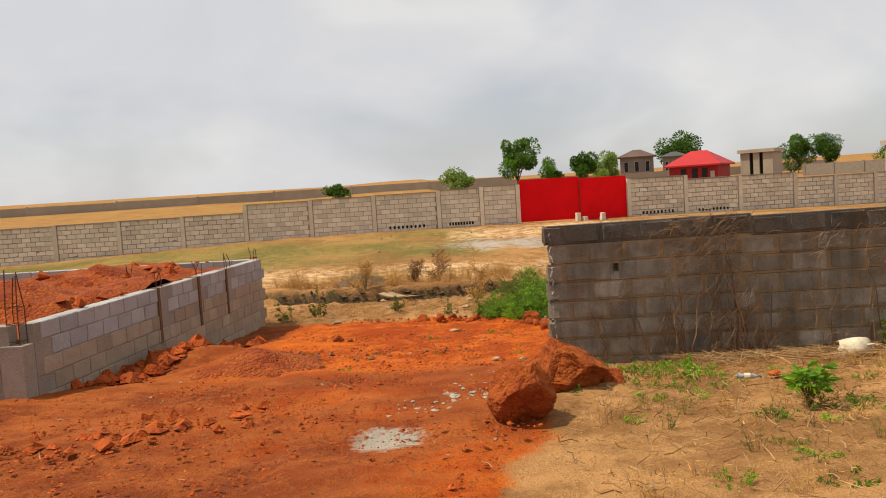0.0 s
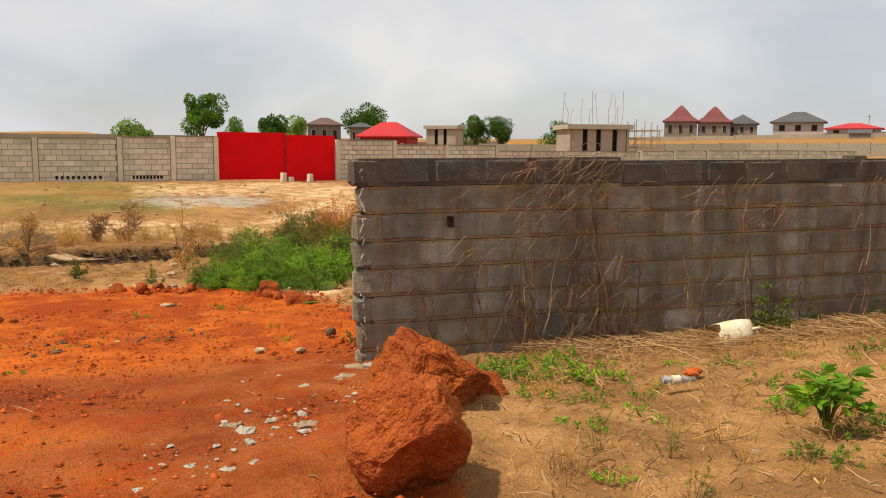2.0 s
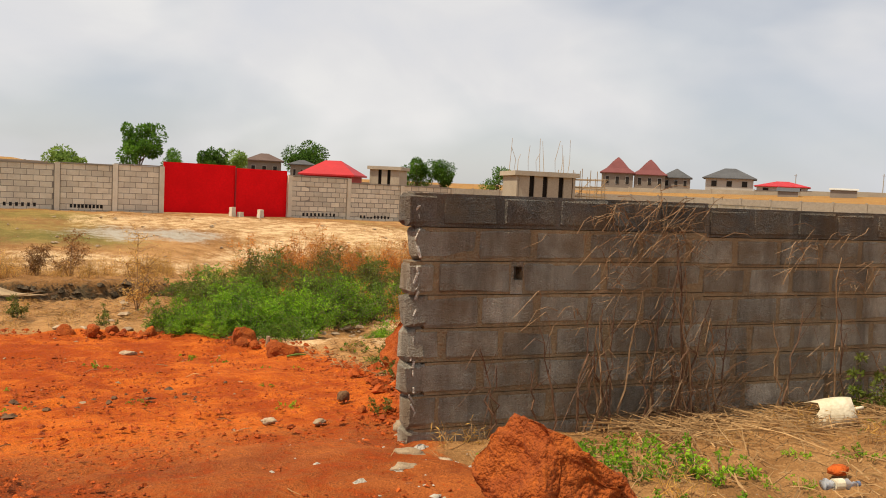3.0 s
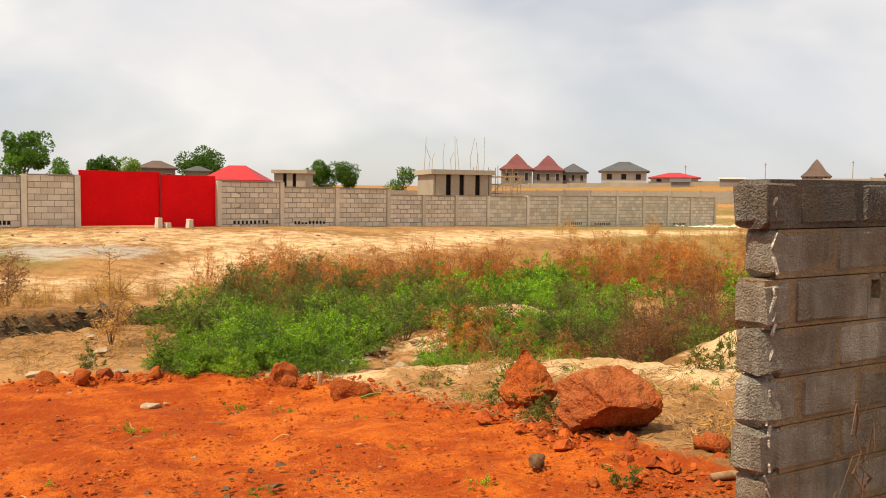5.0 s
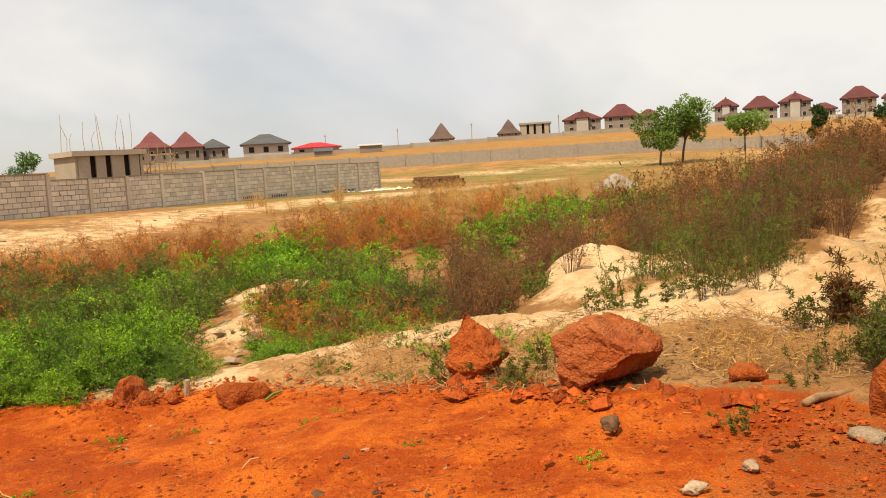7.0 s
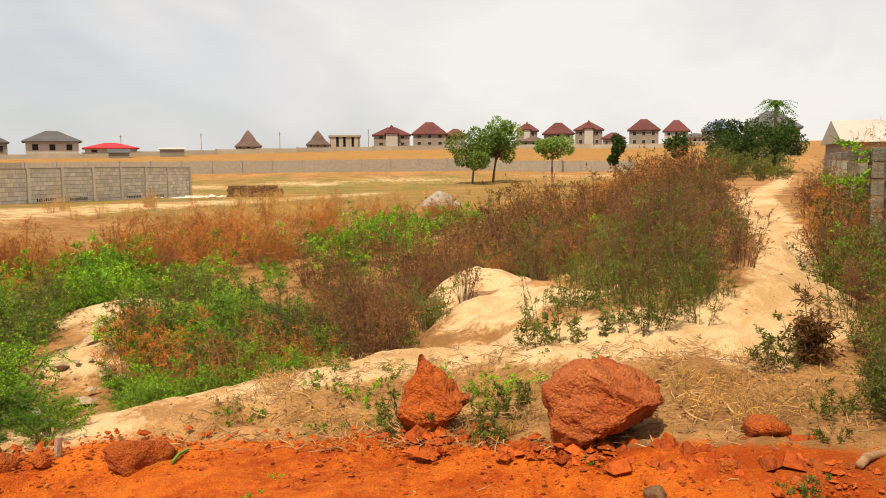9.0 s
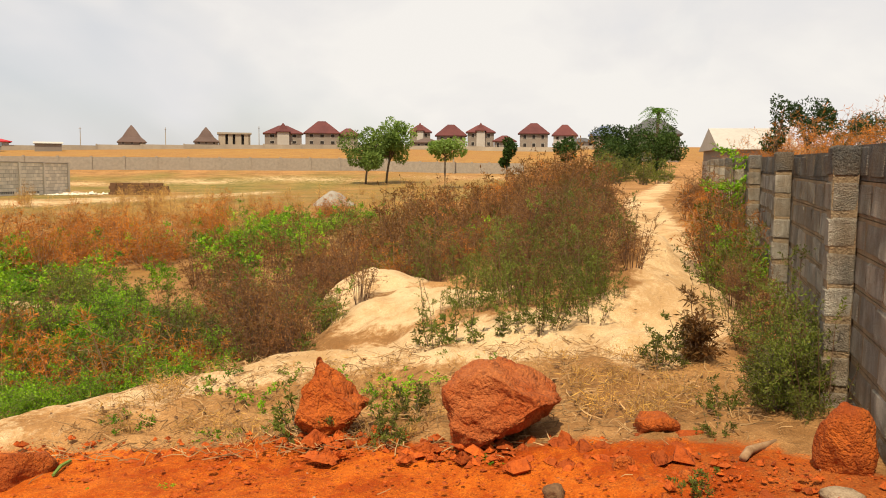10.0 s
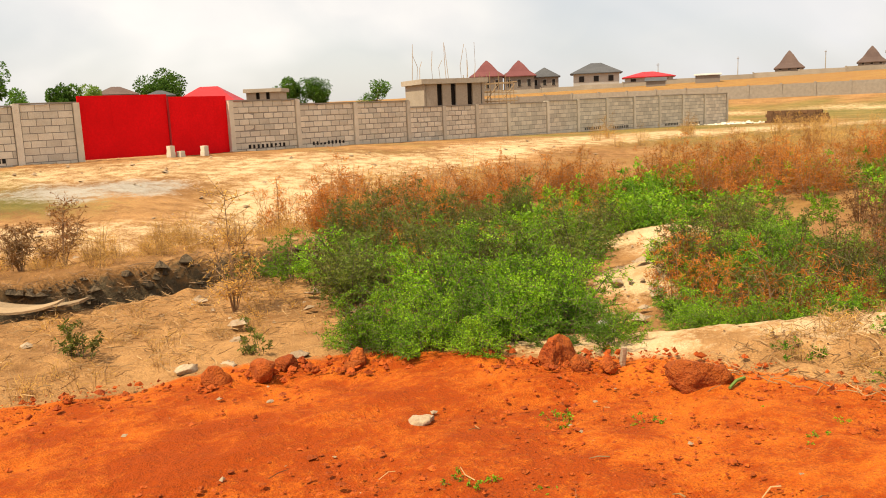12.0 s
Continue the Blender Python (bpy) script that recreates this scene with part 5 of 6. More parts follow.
def palm(x, y, z_top):
    g = ground_z(x, y)
    root = thing("palm_tree", "dark green palm among trees on the skyline", "palm", pose(x, y, g))
    h = z_top - g - 1.0
    s = Soup()
    s.tube([(0, 0, -0.3), (0.1, 0, h * 0.5), (0, 0, h)], [0.28, 0.22, 0.2], 8)
    part("trunk", s.mesh("trunk", M["bark"], True), root)
    rng = np.random.RandomState(9)
    for i in range(18):
        a, up = i * 2.4, 0.9 - 1.3 * (i / 18)
        q = []
        for t in np.linspace(0.1, 1, 22):
            p = np.array([math.cos(a) * 2.4 * t, math.sin(a) * 2.4 * t, h + up * 1.6 * t - 1.3 * t * t])
            for sgn in (-1, 1):
                side = np.array([-math.sin(a) * sgn, math.cos(a) * sgn, -0.5])
                q.append(leaf_quads(rng, p[None], side[None] * 2, 0.55 * (1.1 - t * 0.6), 0.09)[0])
        part("frond", quads_mesh("frond", q, M["tree_leaf"]), root)


palm(104.0, 0.9, 9.6)


# ---- plants ----
def shrub_arrays(seed, h, r, stems, leaves, leaf_l, leaf_w, arch=0.4, bare=0.2, twigs=3, spread=0.12, thick=0.006):
    """Stems that rise and arch outward, with twigs and leaves along them."""
    rng = np.random.RandomState(seed)
    wood, cents, dirs = Soup(), [], []
    for i in range(stems):
        a = rng.uniform(0, 2 * math.pi)
        reach = r * rng.uniform(0.1, 1.0) ** 0.8
        hh = h * rng.choice([0.35, 0.5, 0.7, 0.85, 1.05, 1.4]) * rng.uniform(0.8, 1.15) * (1 - 0.35 * (reach / r) ** 2 * arch)
        b = np.array([math.cos(a), math.sin(a), 0]) * spread * rng.uniform(0.2, 1)
        out = np.array([math.cos(a), math.sin(a), 0]) * reach
        kink = rng.normal(0, 0.06 * h, 3)
        pts = [b + np.array([0, 0, -0.05]), b + out * 0.35 + np.array([0, 0, hh * 0.5]) + kink * 0.5, b + out * 0.75 + np.array([0, 0, hh * 0.88]) + kink, b + out + np.array([0, 0, hh * (1 - 0.25 * arch)])]
        wood.tube(pts, [thick, thick * 0.8, thick * 0.55, thick * 0.3], 3)
        P = np.array(pts)
        for k in range(twigs + 1):
            if k == 0:
                seg = P
            else:
                t0 = rng.uniform(0.35, 0.9) * 3
                j = min(int(t0), 2)
                s = P[j] + (P[j + 1] - P[j]) * (t0 - j)
                d = rng.normal(0, 1, 3) * np.array([1, 1, 0.5]) + np.array([0, 0, 0.35])
                e = s + d / np.linalg.norm(d) * h * rng.uniform(0.14, 0.42)
                wood.tube([s, e], [thick * 0.5, thick * 0.25], 3)
                seg = np.array([s, s + (e - s) / 3, s + (e - s) * 2 / 3, e])
            n = max(int(leaves / (twigs + 1)), 1)
            t = (rng.uniform(bare if k == 0 else 0.05, 1.0, n)) * 2.999
            j = t.astype(int)
            c = seg[j] + (seg[j + 1] - seg[j]) * (t - j)[:, None]
            d = seg[j + 1] - seg[j]
            d = d / (np.linalg.norm(d, axis=1, keepdims=True) + 1e-9)
            side = rng.normal(0, 1, (n, 3))
            cents.append(c + side * leaf_l * 0.08)
            dirs.append(d * 0.5 + side * 0.7)
    return wood, leaf_quads(rng, np.concatenate(cents), np.concatenate(dirs), leaf_l, leaf_w)


def plant(name, label, category, group, leaf_key, wood_key, seed, **kw):
    wood, q = shrub_arrays(seed, **kw)
    root = thing(name, label, category, group=group)
    for piece in (part("stem", wood.mesh("stem", M[wood_key]), root), part("foliage", quads_mesh("foliage", q, M[leaf_key]), root)):
        piece["kind"] = "stuff"
    return root


def kinds_of(n, *args, **kw):
    return [plant(*args, seed=kw["seed"] + i, **{k: v for k, v in kw.items() if k != "seed"}) for i in range(n)]


USED = set()


def put(rng, kinds, x, y, s, tilt=6, sink=0.02):
    """Sets one plant of the kinds at a place: the first use moves the original, later ones copy it."""
    k = rng.randrange(len(kinds))
    m = pose(x, y, ground_z(x, y) - sink, rng.uniform(-tilt, tilt), rng.uniform(-tilt, tilt), rng.uniform(0, 360)) @ Matrix.Diagonal((s, s, s * rng.uniform(0.85, 1.15), 1))
    ob = kinds[k]
    if ob.name not in USED:
        USED.add(ob.name)
        ob.matrix_basis = m
        return ob
    c = copy_thing(ob, Matrix())
    c.matrix_basis = m
    return c


def strew(rng, kinds, n, spot, s0, s1, keep=lambda x, y: True):
    done = tries = 0
    while done < n and tries < n * 20:
        tries += 1
        x, y = spot(rng)
        if keep(x, y):
            put(rng, kinds, x, y, rng.uniform(s0, s1))
            done += 1
    for k in kinds:                       # any kind left unused goes in as well
        if k.name not in USED:
            x, y = spot(rng)
            USED.add(k.name)
            k.matrix_basis = pose(x, y, ground_z(x, y) - 0.02)


def along(pts, side):
    def spot(rng):
        i = rng.randrange(len(pts) - 1)
        t = rng.random()
        return (pts[i][0] + (pts[i + 1][0] - pts[i][0]) * t + rng.uniform(-side, side), pts[i][1] + (pts[i + 1][1] - pts[i][1]) * t + rng.uniform(-side, side))
    return spot


def in_box(x0, x1, y0, y1):
    return lambda rng: (rng.uniform(x0, x1), rng.uniform(y0, y1))


SAND_STRIP = [(3.3, 16.4), (4.2, 18.0), (6.0, 18.9), (8.5, 20.2), (12, 21)]


def off_sand(x, y):
    X, Y = np.array(x), np.array(y)
    return float(line_dist(X, Y, SAND_STRIP)) > 0.55 and float(line_dist(X, Y, BANK)) > 0.8 and math.hypot(x - 7.2, y - 13.1) > 1.15 and math.hypot(x - 9.2, y - 14.2) > 0.8 and red_mask(X, Y) < 0.2


R = random.Random(11)
green = kinds_of(6, "green_bush", "bright green feathery low bush in the hollow", "bush", "green bushes", "green", "bark", seed=500, h=0.58, r=0.62, stems=24, leaves=180, leaf_l=0.036, leaf_w=0.015, arch=0.8, bare=0.15, twigs=11)
green_far = kinds_of(3, "green_bush", "bright green leafy bush out in the hollow", "bush", "green bushes", "green", "bark", seed=510, h=0.62, r=0.8, stems=18, leaves=60, leaf_l=0.085, leaf_w=0.038, arch=0.8, bare=0.1, twigs=6)
green2 = kinds_of(3, "dull_green_bush", "dull green leafy bush in the hollow", "bush", "green bushes", "green_dark", "bark", seed=520, h=0.8, r=0.5, stems=22, leaves=120, leaf_l=0.046, leaf_w=0.02, arch=0.6, bare=0.15, twigs=7)
brown = kinds_of(5, "dry_shrub", "dry brown leafy shrub with thin upright stems", "shrub", "dry shrubs", "brown_weed", "vine", seed=540, h=0.95, r=0.42, stems=26, leaves=48, leaf_l=0.044, leaf_w=0.015, arch=0.2, bare=0.25, twigs=4, thick=0.0055)
brown_far = kinds_of(3, "dry_shrub", "dry brown upright shrub out in the field", "shrub", "dry shrubs", "brown_weed", "vine", seed=550, h=1.0, r=0.5, stems=18, leaves=30, leaf_l=0.09, leaf_w=0.03, arch=0.15, bare=0.25, twigs=2, thick=0.008)
olive = kinds_of(4, "olive_shrub", "olive green weed with leafy upright spikes", "shrub", "olive shrubs", "green_dark", "vine", seed=560, h=1.0, r=0.42, stems=13, leaves=62, leaf_l=0.06, leaf_w=0.019, arch=0.1, bare=0.08, twigs=1, spread=0.3)
russet = kinds_of(4, "russet_weed", "fine russet dry weed clump", "weed", "russet weeds", "red_weed", "vine_pale", seed=580, h=0.8, r=0.55, stems=24, leaves=44, leaf_l=0.09, leaf_w=0.013, arch=0.35, bare=0.1, twigs=3)
gold = kinds_of(4, "dry_grass_tuft", "golden dry grass tuft", "grass", "dry grass tufts", "gold_grass", "straw", seed=600, h=0.55, r=0.22, stems=26, leaves=10, leaf_l=0.16, leaf_w=0.009, arch=0.25, bare=0.0, twigs=0, thick=0.0035, spread=0.2)
sprig = kinds_of(4, "green_sprig", "small dark green leafy sprig on sandy soil", "plant", "sprigs", "green_dark", "bark", seed=620, h=0.30, r=0.20, stems=11, leaves=60, leaf_l=0.042, leaf_w=0.016, arch=0.15, bare=0.1, twigs=1, thick=0.004)
creeper = kinds_of(3, "ground_weed", "low creeping green weed on bare soil", "weed", "ground weeds", "green", "bark", seed=640, h=0.09, r=0.2, stems=14, leaves=26, leaf_l=0.028, leaf_w=0.014, arch=0.9, bare=0.1, twigs=1, thick=0.003)
stubble = kinds_of(3, "grass_stubble", "short dry grass stubble on sandy soil", "grass", "grass stubble", "gold_grass", "straw", seed=660, h=0.13, r=0.12, stems=15, leaves=4, leaf_l=0.07, leaf_w=0.006, arch=0.6, bare=0.0, twigs=0, thick=0.002)

# green hollow: the low front fringe, the main mass, and the clumps past the sand strip
strew(R, green, 20, along([(1.15, 18.5), (1.35, 17.8), (1.7, 17.2), (2.1, 16.6), (2.5, 16.2)], 0.28), 0.45, 0.8, lambda x, y: red_mask(np.array(x), np.array(y)) < 0.6)
strew(R, green, 12, along([(1.9, 18.6), (2.4, 17.6), (3.0, 17.2)], 0.4), 0.8, 1.1, off_sand)
strew(R, green2, 6, along([(2.0, 19.6), (2.7, 20.8), (3.4, 22.0)], 0.35), 0.7, 1.0, off_sand)
strew(R, green, 18, in_box(2.2, 5.2, 18.6, 22.4), 0.6, 1.3, off_sand)
strew(R, green2, 12, in_box(2.6, 6.6, 19.4, 23.6), 0.8, 1.15, off_sand)
strew(R, green, 8, in_box(4.6, 6.4, 20.4, 22.8), 0.8, 1.1, off_sand)
strew(R, green, 34, in_box(4.2, 8.0, 15.2, 18.2), 0.55, 0.95, off_sand)
strew(R, green, 8, along([(3.7, 16.5), (4.6, 15.7), (5.2, 15.0)], 0.2), 0.4, 0.6)
strew(R, russet, 8, along([(4.2, 16.6), (5.2, 15.6), (6.2, 15.4)], 0.4), 0.4, 0.7)
strew(R, green2, 10, in_box(4.6, 8.0, 15.2, 18.4), 0.5, 0.8, off_sand)
strew(R, green, 14, along([(6.4, 21.0), (9, 22.4), (12, 22.8)], 0.9), 0.7, 1.15, off_sand)
strew(R, green_far, 18, along([(12, 23.4), (14.5, 25.2), (17, 26.4), (19, 24)], 1.0), 0.8, 1.2, off_sand)
strew(R, green_far, 30, along([(17, 20), (24, 21.5), (30, 22)], 1.5), 0.7, 1.15, off_sand)
strew(R, green, 8, along([(8, 17.5), (11, 18.6)], 0.9), 0.7, 1.0, off_sand)
strew(R, green2, 14, along([(3.6, 22.5), (6.5, 25), (10, 25)], 0.9), 0.7, 1.1, off_sand)
strew(R, green_far, 12, along([(9, 24.4), (12, 25.5), (18, 22)], 1.3), 0.7, 1.1, off_sand)
strew(R, green_far, 14, along([(9, 21.5), (13, 21), (16, 20)], 1.0), 0.55, 0.95, off_sand)
strew(R, green2, 6, along([(8, 20.5), (12, 20)], 0.9), 0.6, 0.9, off_sand)
# russet weeds
strew(R, russet, 56, along([(5.4, 25.8), (8.0, 29.0), (11.5, 28.8), (14.5, 26.5)], 1.5), 0.7, 1.2, off_sand)
strew(R, gold, 26, along([(5.0, 25.6), (8.0, 30.0), (12, 30.0)], 1.4), 0.9, 1.5, off_sand)
strew(R, russet, 60, along([(14.5, 25.5), (18.5, 23.5), (22, 27)], 1.7), 0.8, 1.25)
strew(R, russet, 26, along([(22, 24), (30, 26), (36, 24)], 2.4), 0.8, 1.2)
strew(R, russet, 12, in_box(4.4, 8.4, 15.4, 18.4), 0.4, 0.75, off_sand)
strew(R, russet, 10, in_box(3.4, 6.4, 21.5, 24.5), 0.6, 1.0, off_sand)
strew(R, brown, 7, in_box(4.6, 8.4, 15.4, 18.4), 0.4, 0.8, off_sand)
strew(R, russet, 10, along([(6, 20.5), (9, 22.2), (13, 23), (17, 27)], 1.8), 0.5, 0.9, off_sand)
# dry shrubs beyond the bank
strew(R, brown, 46, in_box(6.0, 10.0, 14.0, 16.6), 0.45, 0.95, off_sand)
strew(R, green, 8, in_box(5.4, 9.0, 16.8, 19.4), 0.6, 0.9, off_sand)
strew(R, green2, 6, in_box(6.5, 12.0, 13.5, 17.6), 0.4, 0.7, off_sand)
strew(R, green_far, 8, in_box(12, 22, 13, 18.5), 0.5, 0.9, off_sand)
strew(R, russet, 14, in_box(7, 18, 12.5, 17.6), 0.5, 0.9, off_sand)
strew(R, brown, 70, in_box(9.5, 16, 11.6, 17.6), 0.5, 0.85, off_sand)
strew(R, brown_far, 30, in_box(12, 26, 14.5, 20), 0.5, 0.9, off_sand)
strew(R, brown_far, 60, in_box(15, 28, 11.0, 18.0), 0.7, 1.15, off_sand)
strew(R, brown_far, 56, in_box(26, 46, 11.0, 19.0), 0.9, 1.3)
strew(R, russet, 46, in_box(24, 60, 10.6, 17.0), 0.9, 1.5)
clear_of_mounds = lambda x, y: math.hypot(x - 7.2, y - 13.1) > 1.0 and math.hypot(x - 6.9, y - 10.2) > 0.75
strew(R, olive, 22, in_box(5.1, 6.8, 10.75, 12.0), 0.35, 0.62)
strew(R, olive, 18, in_box(7.2, 16, 10.4, 11.6), 0.4, 0.75)
strew(R, brown, 16, in_box(7.6, 18, 10.3, 11.6), 0.4, 0.75)
strew(R, olive, 34, in_box(5.7, 9.6, 10.9, 12.7), 0.35, 0.68, clear_of_mounds)
strew(R, brown, 24, in_box(6.0, 10.5, 10.8, 12.6), 0.35, 0.7, clear_of_mounds)
strew(R, olive, 34, in_box(9, 16, 10.7, 14.5), 0.5, 0.95, off_sand)
strew(R, olive, 22, in_box(7.0, 12, 14.3, 17.5), 0.4, 0.8, off_sand)
strew(R, olive, 18, in_box(18, 34, 17, 21), 0.7, 1.1)
# along the back of the block wall
def behind(x0, x1, a, b):
    def spot(rng):
        x = rng.uniform(x0, x1)
        return x, wall_pose(x) + 0.18 + rng.uniform(a, b)
    return spot


def off_rock(x, y):
    return math.hypot(x - 2.78, y - 11.72) > 0.68 and math.hypot(x - 3.0, y - 13.05) > 0.45


def before_wall(x, y):
    return red_mask(np.array(x), np.array(y)) < 0.2 and y < wall_pose(x) - 0.12


strew(R, green2, 14, behind(2.4, 4.2, 0.14, 0.5), 0.25, 0.55)
strew(R, olive, 12, behind(2.6, 5.4, 0.16, 0.5), 0.35, 0.7)
strew(R, brown, 18, behind(3.4, 9.5, 0.15, 0.6), 0.25, 0.5)
strew(R, olive, 18, behind(5.0, 16, 0.2, 0.8), 0.45, 0.85)
strew(R, brown, 24, behind(8.0, 24, 0.2, 1.0), 0.6, 1.0)
strew(R, brown, 20, in_box(9.5, 15, 10.7, 12.2), 0.5, 0.9)
strew(R, brown_far, 26, in_box(15, 27, 10.2, 12.2), 0.7, 1.1)
strew(R, russet, 16, behind(7, 20, 0.2, 0.6), 0.7, 1.1)
strew(R, green, 3, behind(7.6, 8.4, 0.2, 0.4), 1.0, 1.3)
climber = kinds_of(1, "leafy_climber", "tall light green leafy climber against the block wall", "climber", "", "green", "bark", seed=690, h=1.7, r=0.28, stems=7, leaves=150, leaf_l=0.11, leaf_w=0.05, arch=0.1, bare=0.2, twigs=5, thick=0.012)
put(R, climber, 13.2, wall_pose(13.2) + 0.45, 0.85)
# tall russet growth on the far side of the wall
tall = kinds_of(3, "tall_russet_weed", "tall fine russet weed behind the block wall", "weed", "russet weeds", "red_weed", "vine_pale", seed=680, h=1.55, r=0.5, stems=30, leaves=90, leaf_l=0.07, leaf_w=0.012, arch=0.25, bare=0.3, twigs=6)
strew(R, tall, 60, behind(10.5, 30, -3.4, -0.7), 0.75, 1.05)
strew(R, green2, 10, lambda r: (r.uniform(60, 90), r.uniform(3, 9)), 2.0, 3.5)
# dry grass
past_ditch = lambda x, y: float(line_dist(np.array(x), np.array(y), DITCH)) > 1.05
strew(R, gold, 90, in_box(-6, 5, 24.3, 27.2), 0.35, 0.9, past_ditch)
strew(R, gold, 26, along([(x, y + 1.2) for x, y in DITCH[2:]], 0.15), 0.25, 0.5, past_ditch)
strew(R, stubble, 80, in_box(-6, 5, 24.3, 27.4), 1.0, 2.2, past_ditch)
strew(R, gold, 24, in_box(24, 50, 30, 38), 0.9, 1.5)
strew(R, gold, 36, in_box(16, 36, 24, 31), 0.9, 1.6)
strew(R, gold, 20, in_box(35, 70, 12, 30), 1.0, 1.8)
strew(R, gold, 50, in_box(20, 55, 18, 36), 0.8, 1.5)
strew(R, green_far, 12, in_box(20, 36, 19, 26), 0.8, 1.2)
strew(R, stubble, 90, in_box(-5, 2.5, 19.2, 22.2), 0.7, 1.4, lambda x, y: red_mask(np.array(x), np.array(y)) < 0.1)
strew(R, stubble, 95, in_box(0.6, 8, 3.0, 9.2), 0.6, 1.3, before_wall)
strew(R, stubble, 110, in_box(2.5, 4.4, 10.1, 15.0), 0.5, 1.2, off_rock)
strew(R, creeper, 90, in_box(0.9, 7.5, 3.4, 9.2), 0.25, 0.8, before_wall)
strew(R, olive, 12, in_box(0.7, 3.4, 4.2, 6.6), 0.1, 0.2, before_wall)
strew(R, creeper, 12, in_box(1.3, 2.6, 7.7, 8.7), 0.6, 1.3)
strew(R, creeper, 26, in_box(-3.5, 2.2, 10.5, 15.5), 0.3, 0.7)
strew(R, creeper, 16, in_box(2.4, 4.4, 11.8, 15.0), 0.6, 1.1, off_rock)
# sprigs on the sand
for sx, sy, ss in ((4.9, 12.6, 1.0), (5.05, 12.35, 1.1), (5.3, 11.6, 0.9), (5.2, 11.9, 0.8), (6.0, 14.4, 1.0), (3.2, 12.5, 0.75), (2.4, 12.5, 0.6), (2.6, 12.55, 0.7), (2.75, 13.25, 1.1), (4.1, 10.5, 1.0), (4.5, 10.25, 1.0), (2.9, 10.2, 0.6), (2.3, 10.35, 0.6), (-1.1, 20.2, 1.2), (0.2, 18.8, 0.9), (-3.2, 20.6, 1.4), (-3.9, 20.0, 1.2), (2.0, 22.8, 1.5), (5.2, 8.75, 1.2), (5.6, 8.85, 0.9), (7.0, 8.6, 0.8), (6.6, 8.7, 0.6), (1.3, 7.8, 0.5), (0.75, 7.3, 0.4), (7.2, 14.3, 1.1), (1.4, 10.6, 0.5)):
    put(R, sprig, sx, sy, ss)


def broadleaf(x, y):
    root = thing("broadleaf_plant", "bright green broad-leaved young plant on sandy soil", "plant", pose(x, y, ground_z(x, y) - 0.01))
    rng = np.random.RandomState(3)
    wood = Soup()
    leaves = []
    for i in range(16):
        a = i * 2.4
        e = np.array([math.cos(a) * rng.uniform(0.06, 0.2), math.sin(a) * rng.uniform(0.06, 0.2), rng.uniform(0.16, 0.36)])
        wood.tube([(0, 0, -0.02), e * np.array([0.4, 0.4, 0.6]), e], [0.008, 0.006, 0.003], 4)
        for k in range(9):
            d = np.array([math.cos(a + k * 0.75), math.sin(a + k * 0.75), 0.1])
            leaves.append(leaf_quads(rng, (e * (0.75 + 0.03 * k))[None], d[None] * 2.5, 0.12, 0.04)[0])
    part("stem", wood.mesh("stem", M["green_dark"]), root)
    part("foliage", quads_mesh("foliage", leaves, M["green"]), root)


broadleaf(2.66, 5.85)


def sapling(x, y, h, seed, label, leafy):
    root = thing("sapling", label, "sapling", pose(x, y, ground_z(x, y) - 0.02))
    wood, q = shrub_arrays(seed, h=h, r=h * 0.4, stems=9, leaves=190, leaf_l=0.06, leaf_w=0.016, arch=0.1, bare=0.4, twigs=16, spread=0.012, thick=0.009)
    part("stem", wood.mesh("stem", M["vine_pale"]), root)
    part("foliage", quads_mesh("foliage", q, M[leafy]), root)


sapling(0.96, 21.1, 1.2, 71, "reddish sapling with thin dry golden leaves", "gold_grass")
sapling(0.1, 25.6, 1.0, 72, "dry brown sapling shrub by the ditch", "brown_weed")
sapling(-0.6, 25.2, 0.8, 73, "dry brown sapling shrub by the ditch", "brown_weed")
sapling(-2.2, 24.6, 0.8, 74, "dry brown sapling shrub by the ditch", "gold_grass")
sapling(4.2, 10.2, 0.42, 75, "thin bare twig shrub beside the path", "brown_weed")


# ---- dead vines on the old wall ----
def dead_vine(x, seed, h, n, pale, label):
    y = wall_pose(x) - 0.05
    root = thing("dead_vine", label, "vine", pose(x, y, ground_z(x, y - 0.2) - 0.02))
    rng = random.Random(seed)
    for i in range(n):
        s = Soup()
        px, top = rng.uniform(-0.12, 0.12), h * rng.uniform(0.5, 1.0)
        pts = [(px, rng.uniform(-0.05, 0), 0)]
        k = 7
        drift = rng.uniform(-0.25, 0.25)
        for j in range(1, k + 1):
            pts.append((px + drift * (j / k) ** 2 + rng.uniform(-0.035, 0.035), -0.02 - rng.uniform(0, 0.05), top * j / k))
        s.tube(pts, [0.011 * (1 - 0.09 * j) for j in range(k + 1)], 4)
        for _ in range(3):
            j = rng.randrange(2, k)
            p = Vector(pts[j])
            d = rng.uniform(-0.35, 0.35)
            up = rng.uniform(0.02, 0.2)
            s.tube([p, p + Vector((d * 0.5, -0.04, up)), p + Vector((d, -0.07, up - rng.uniform(0.02, 0.25)))], [0.004, 0.003, 0.002], 3)
        part("stem", s.mesh("stem", M["vine_pale" if pale and i % 2 else "vine"]), root)
    return root


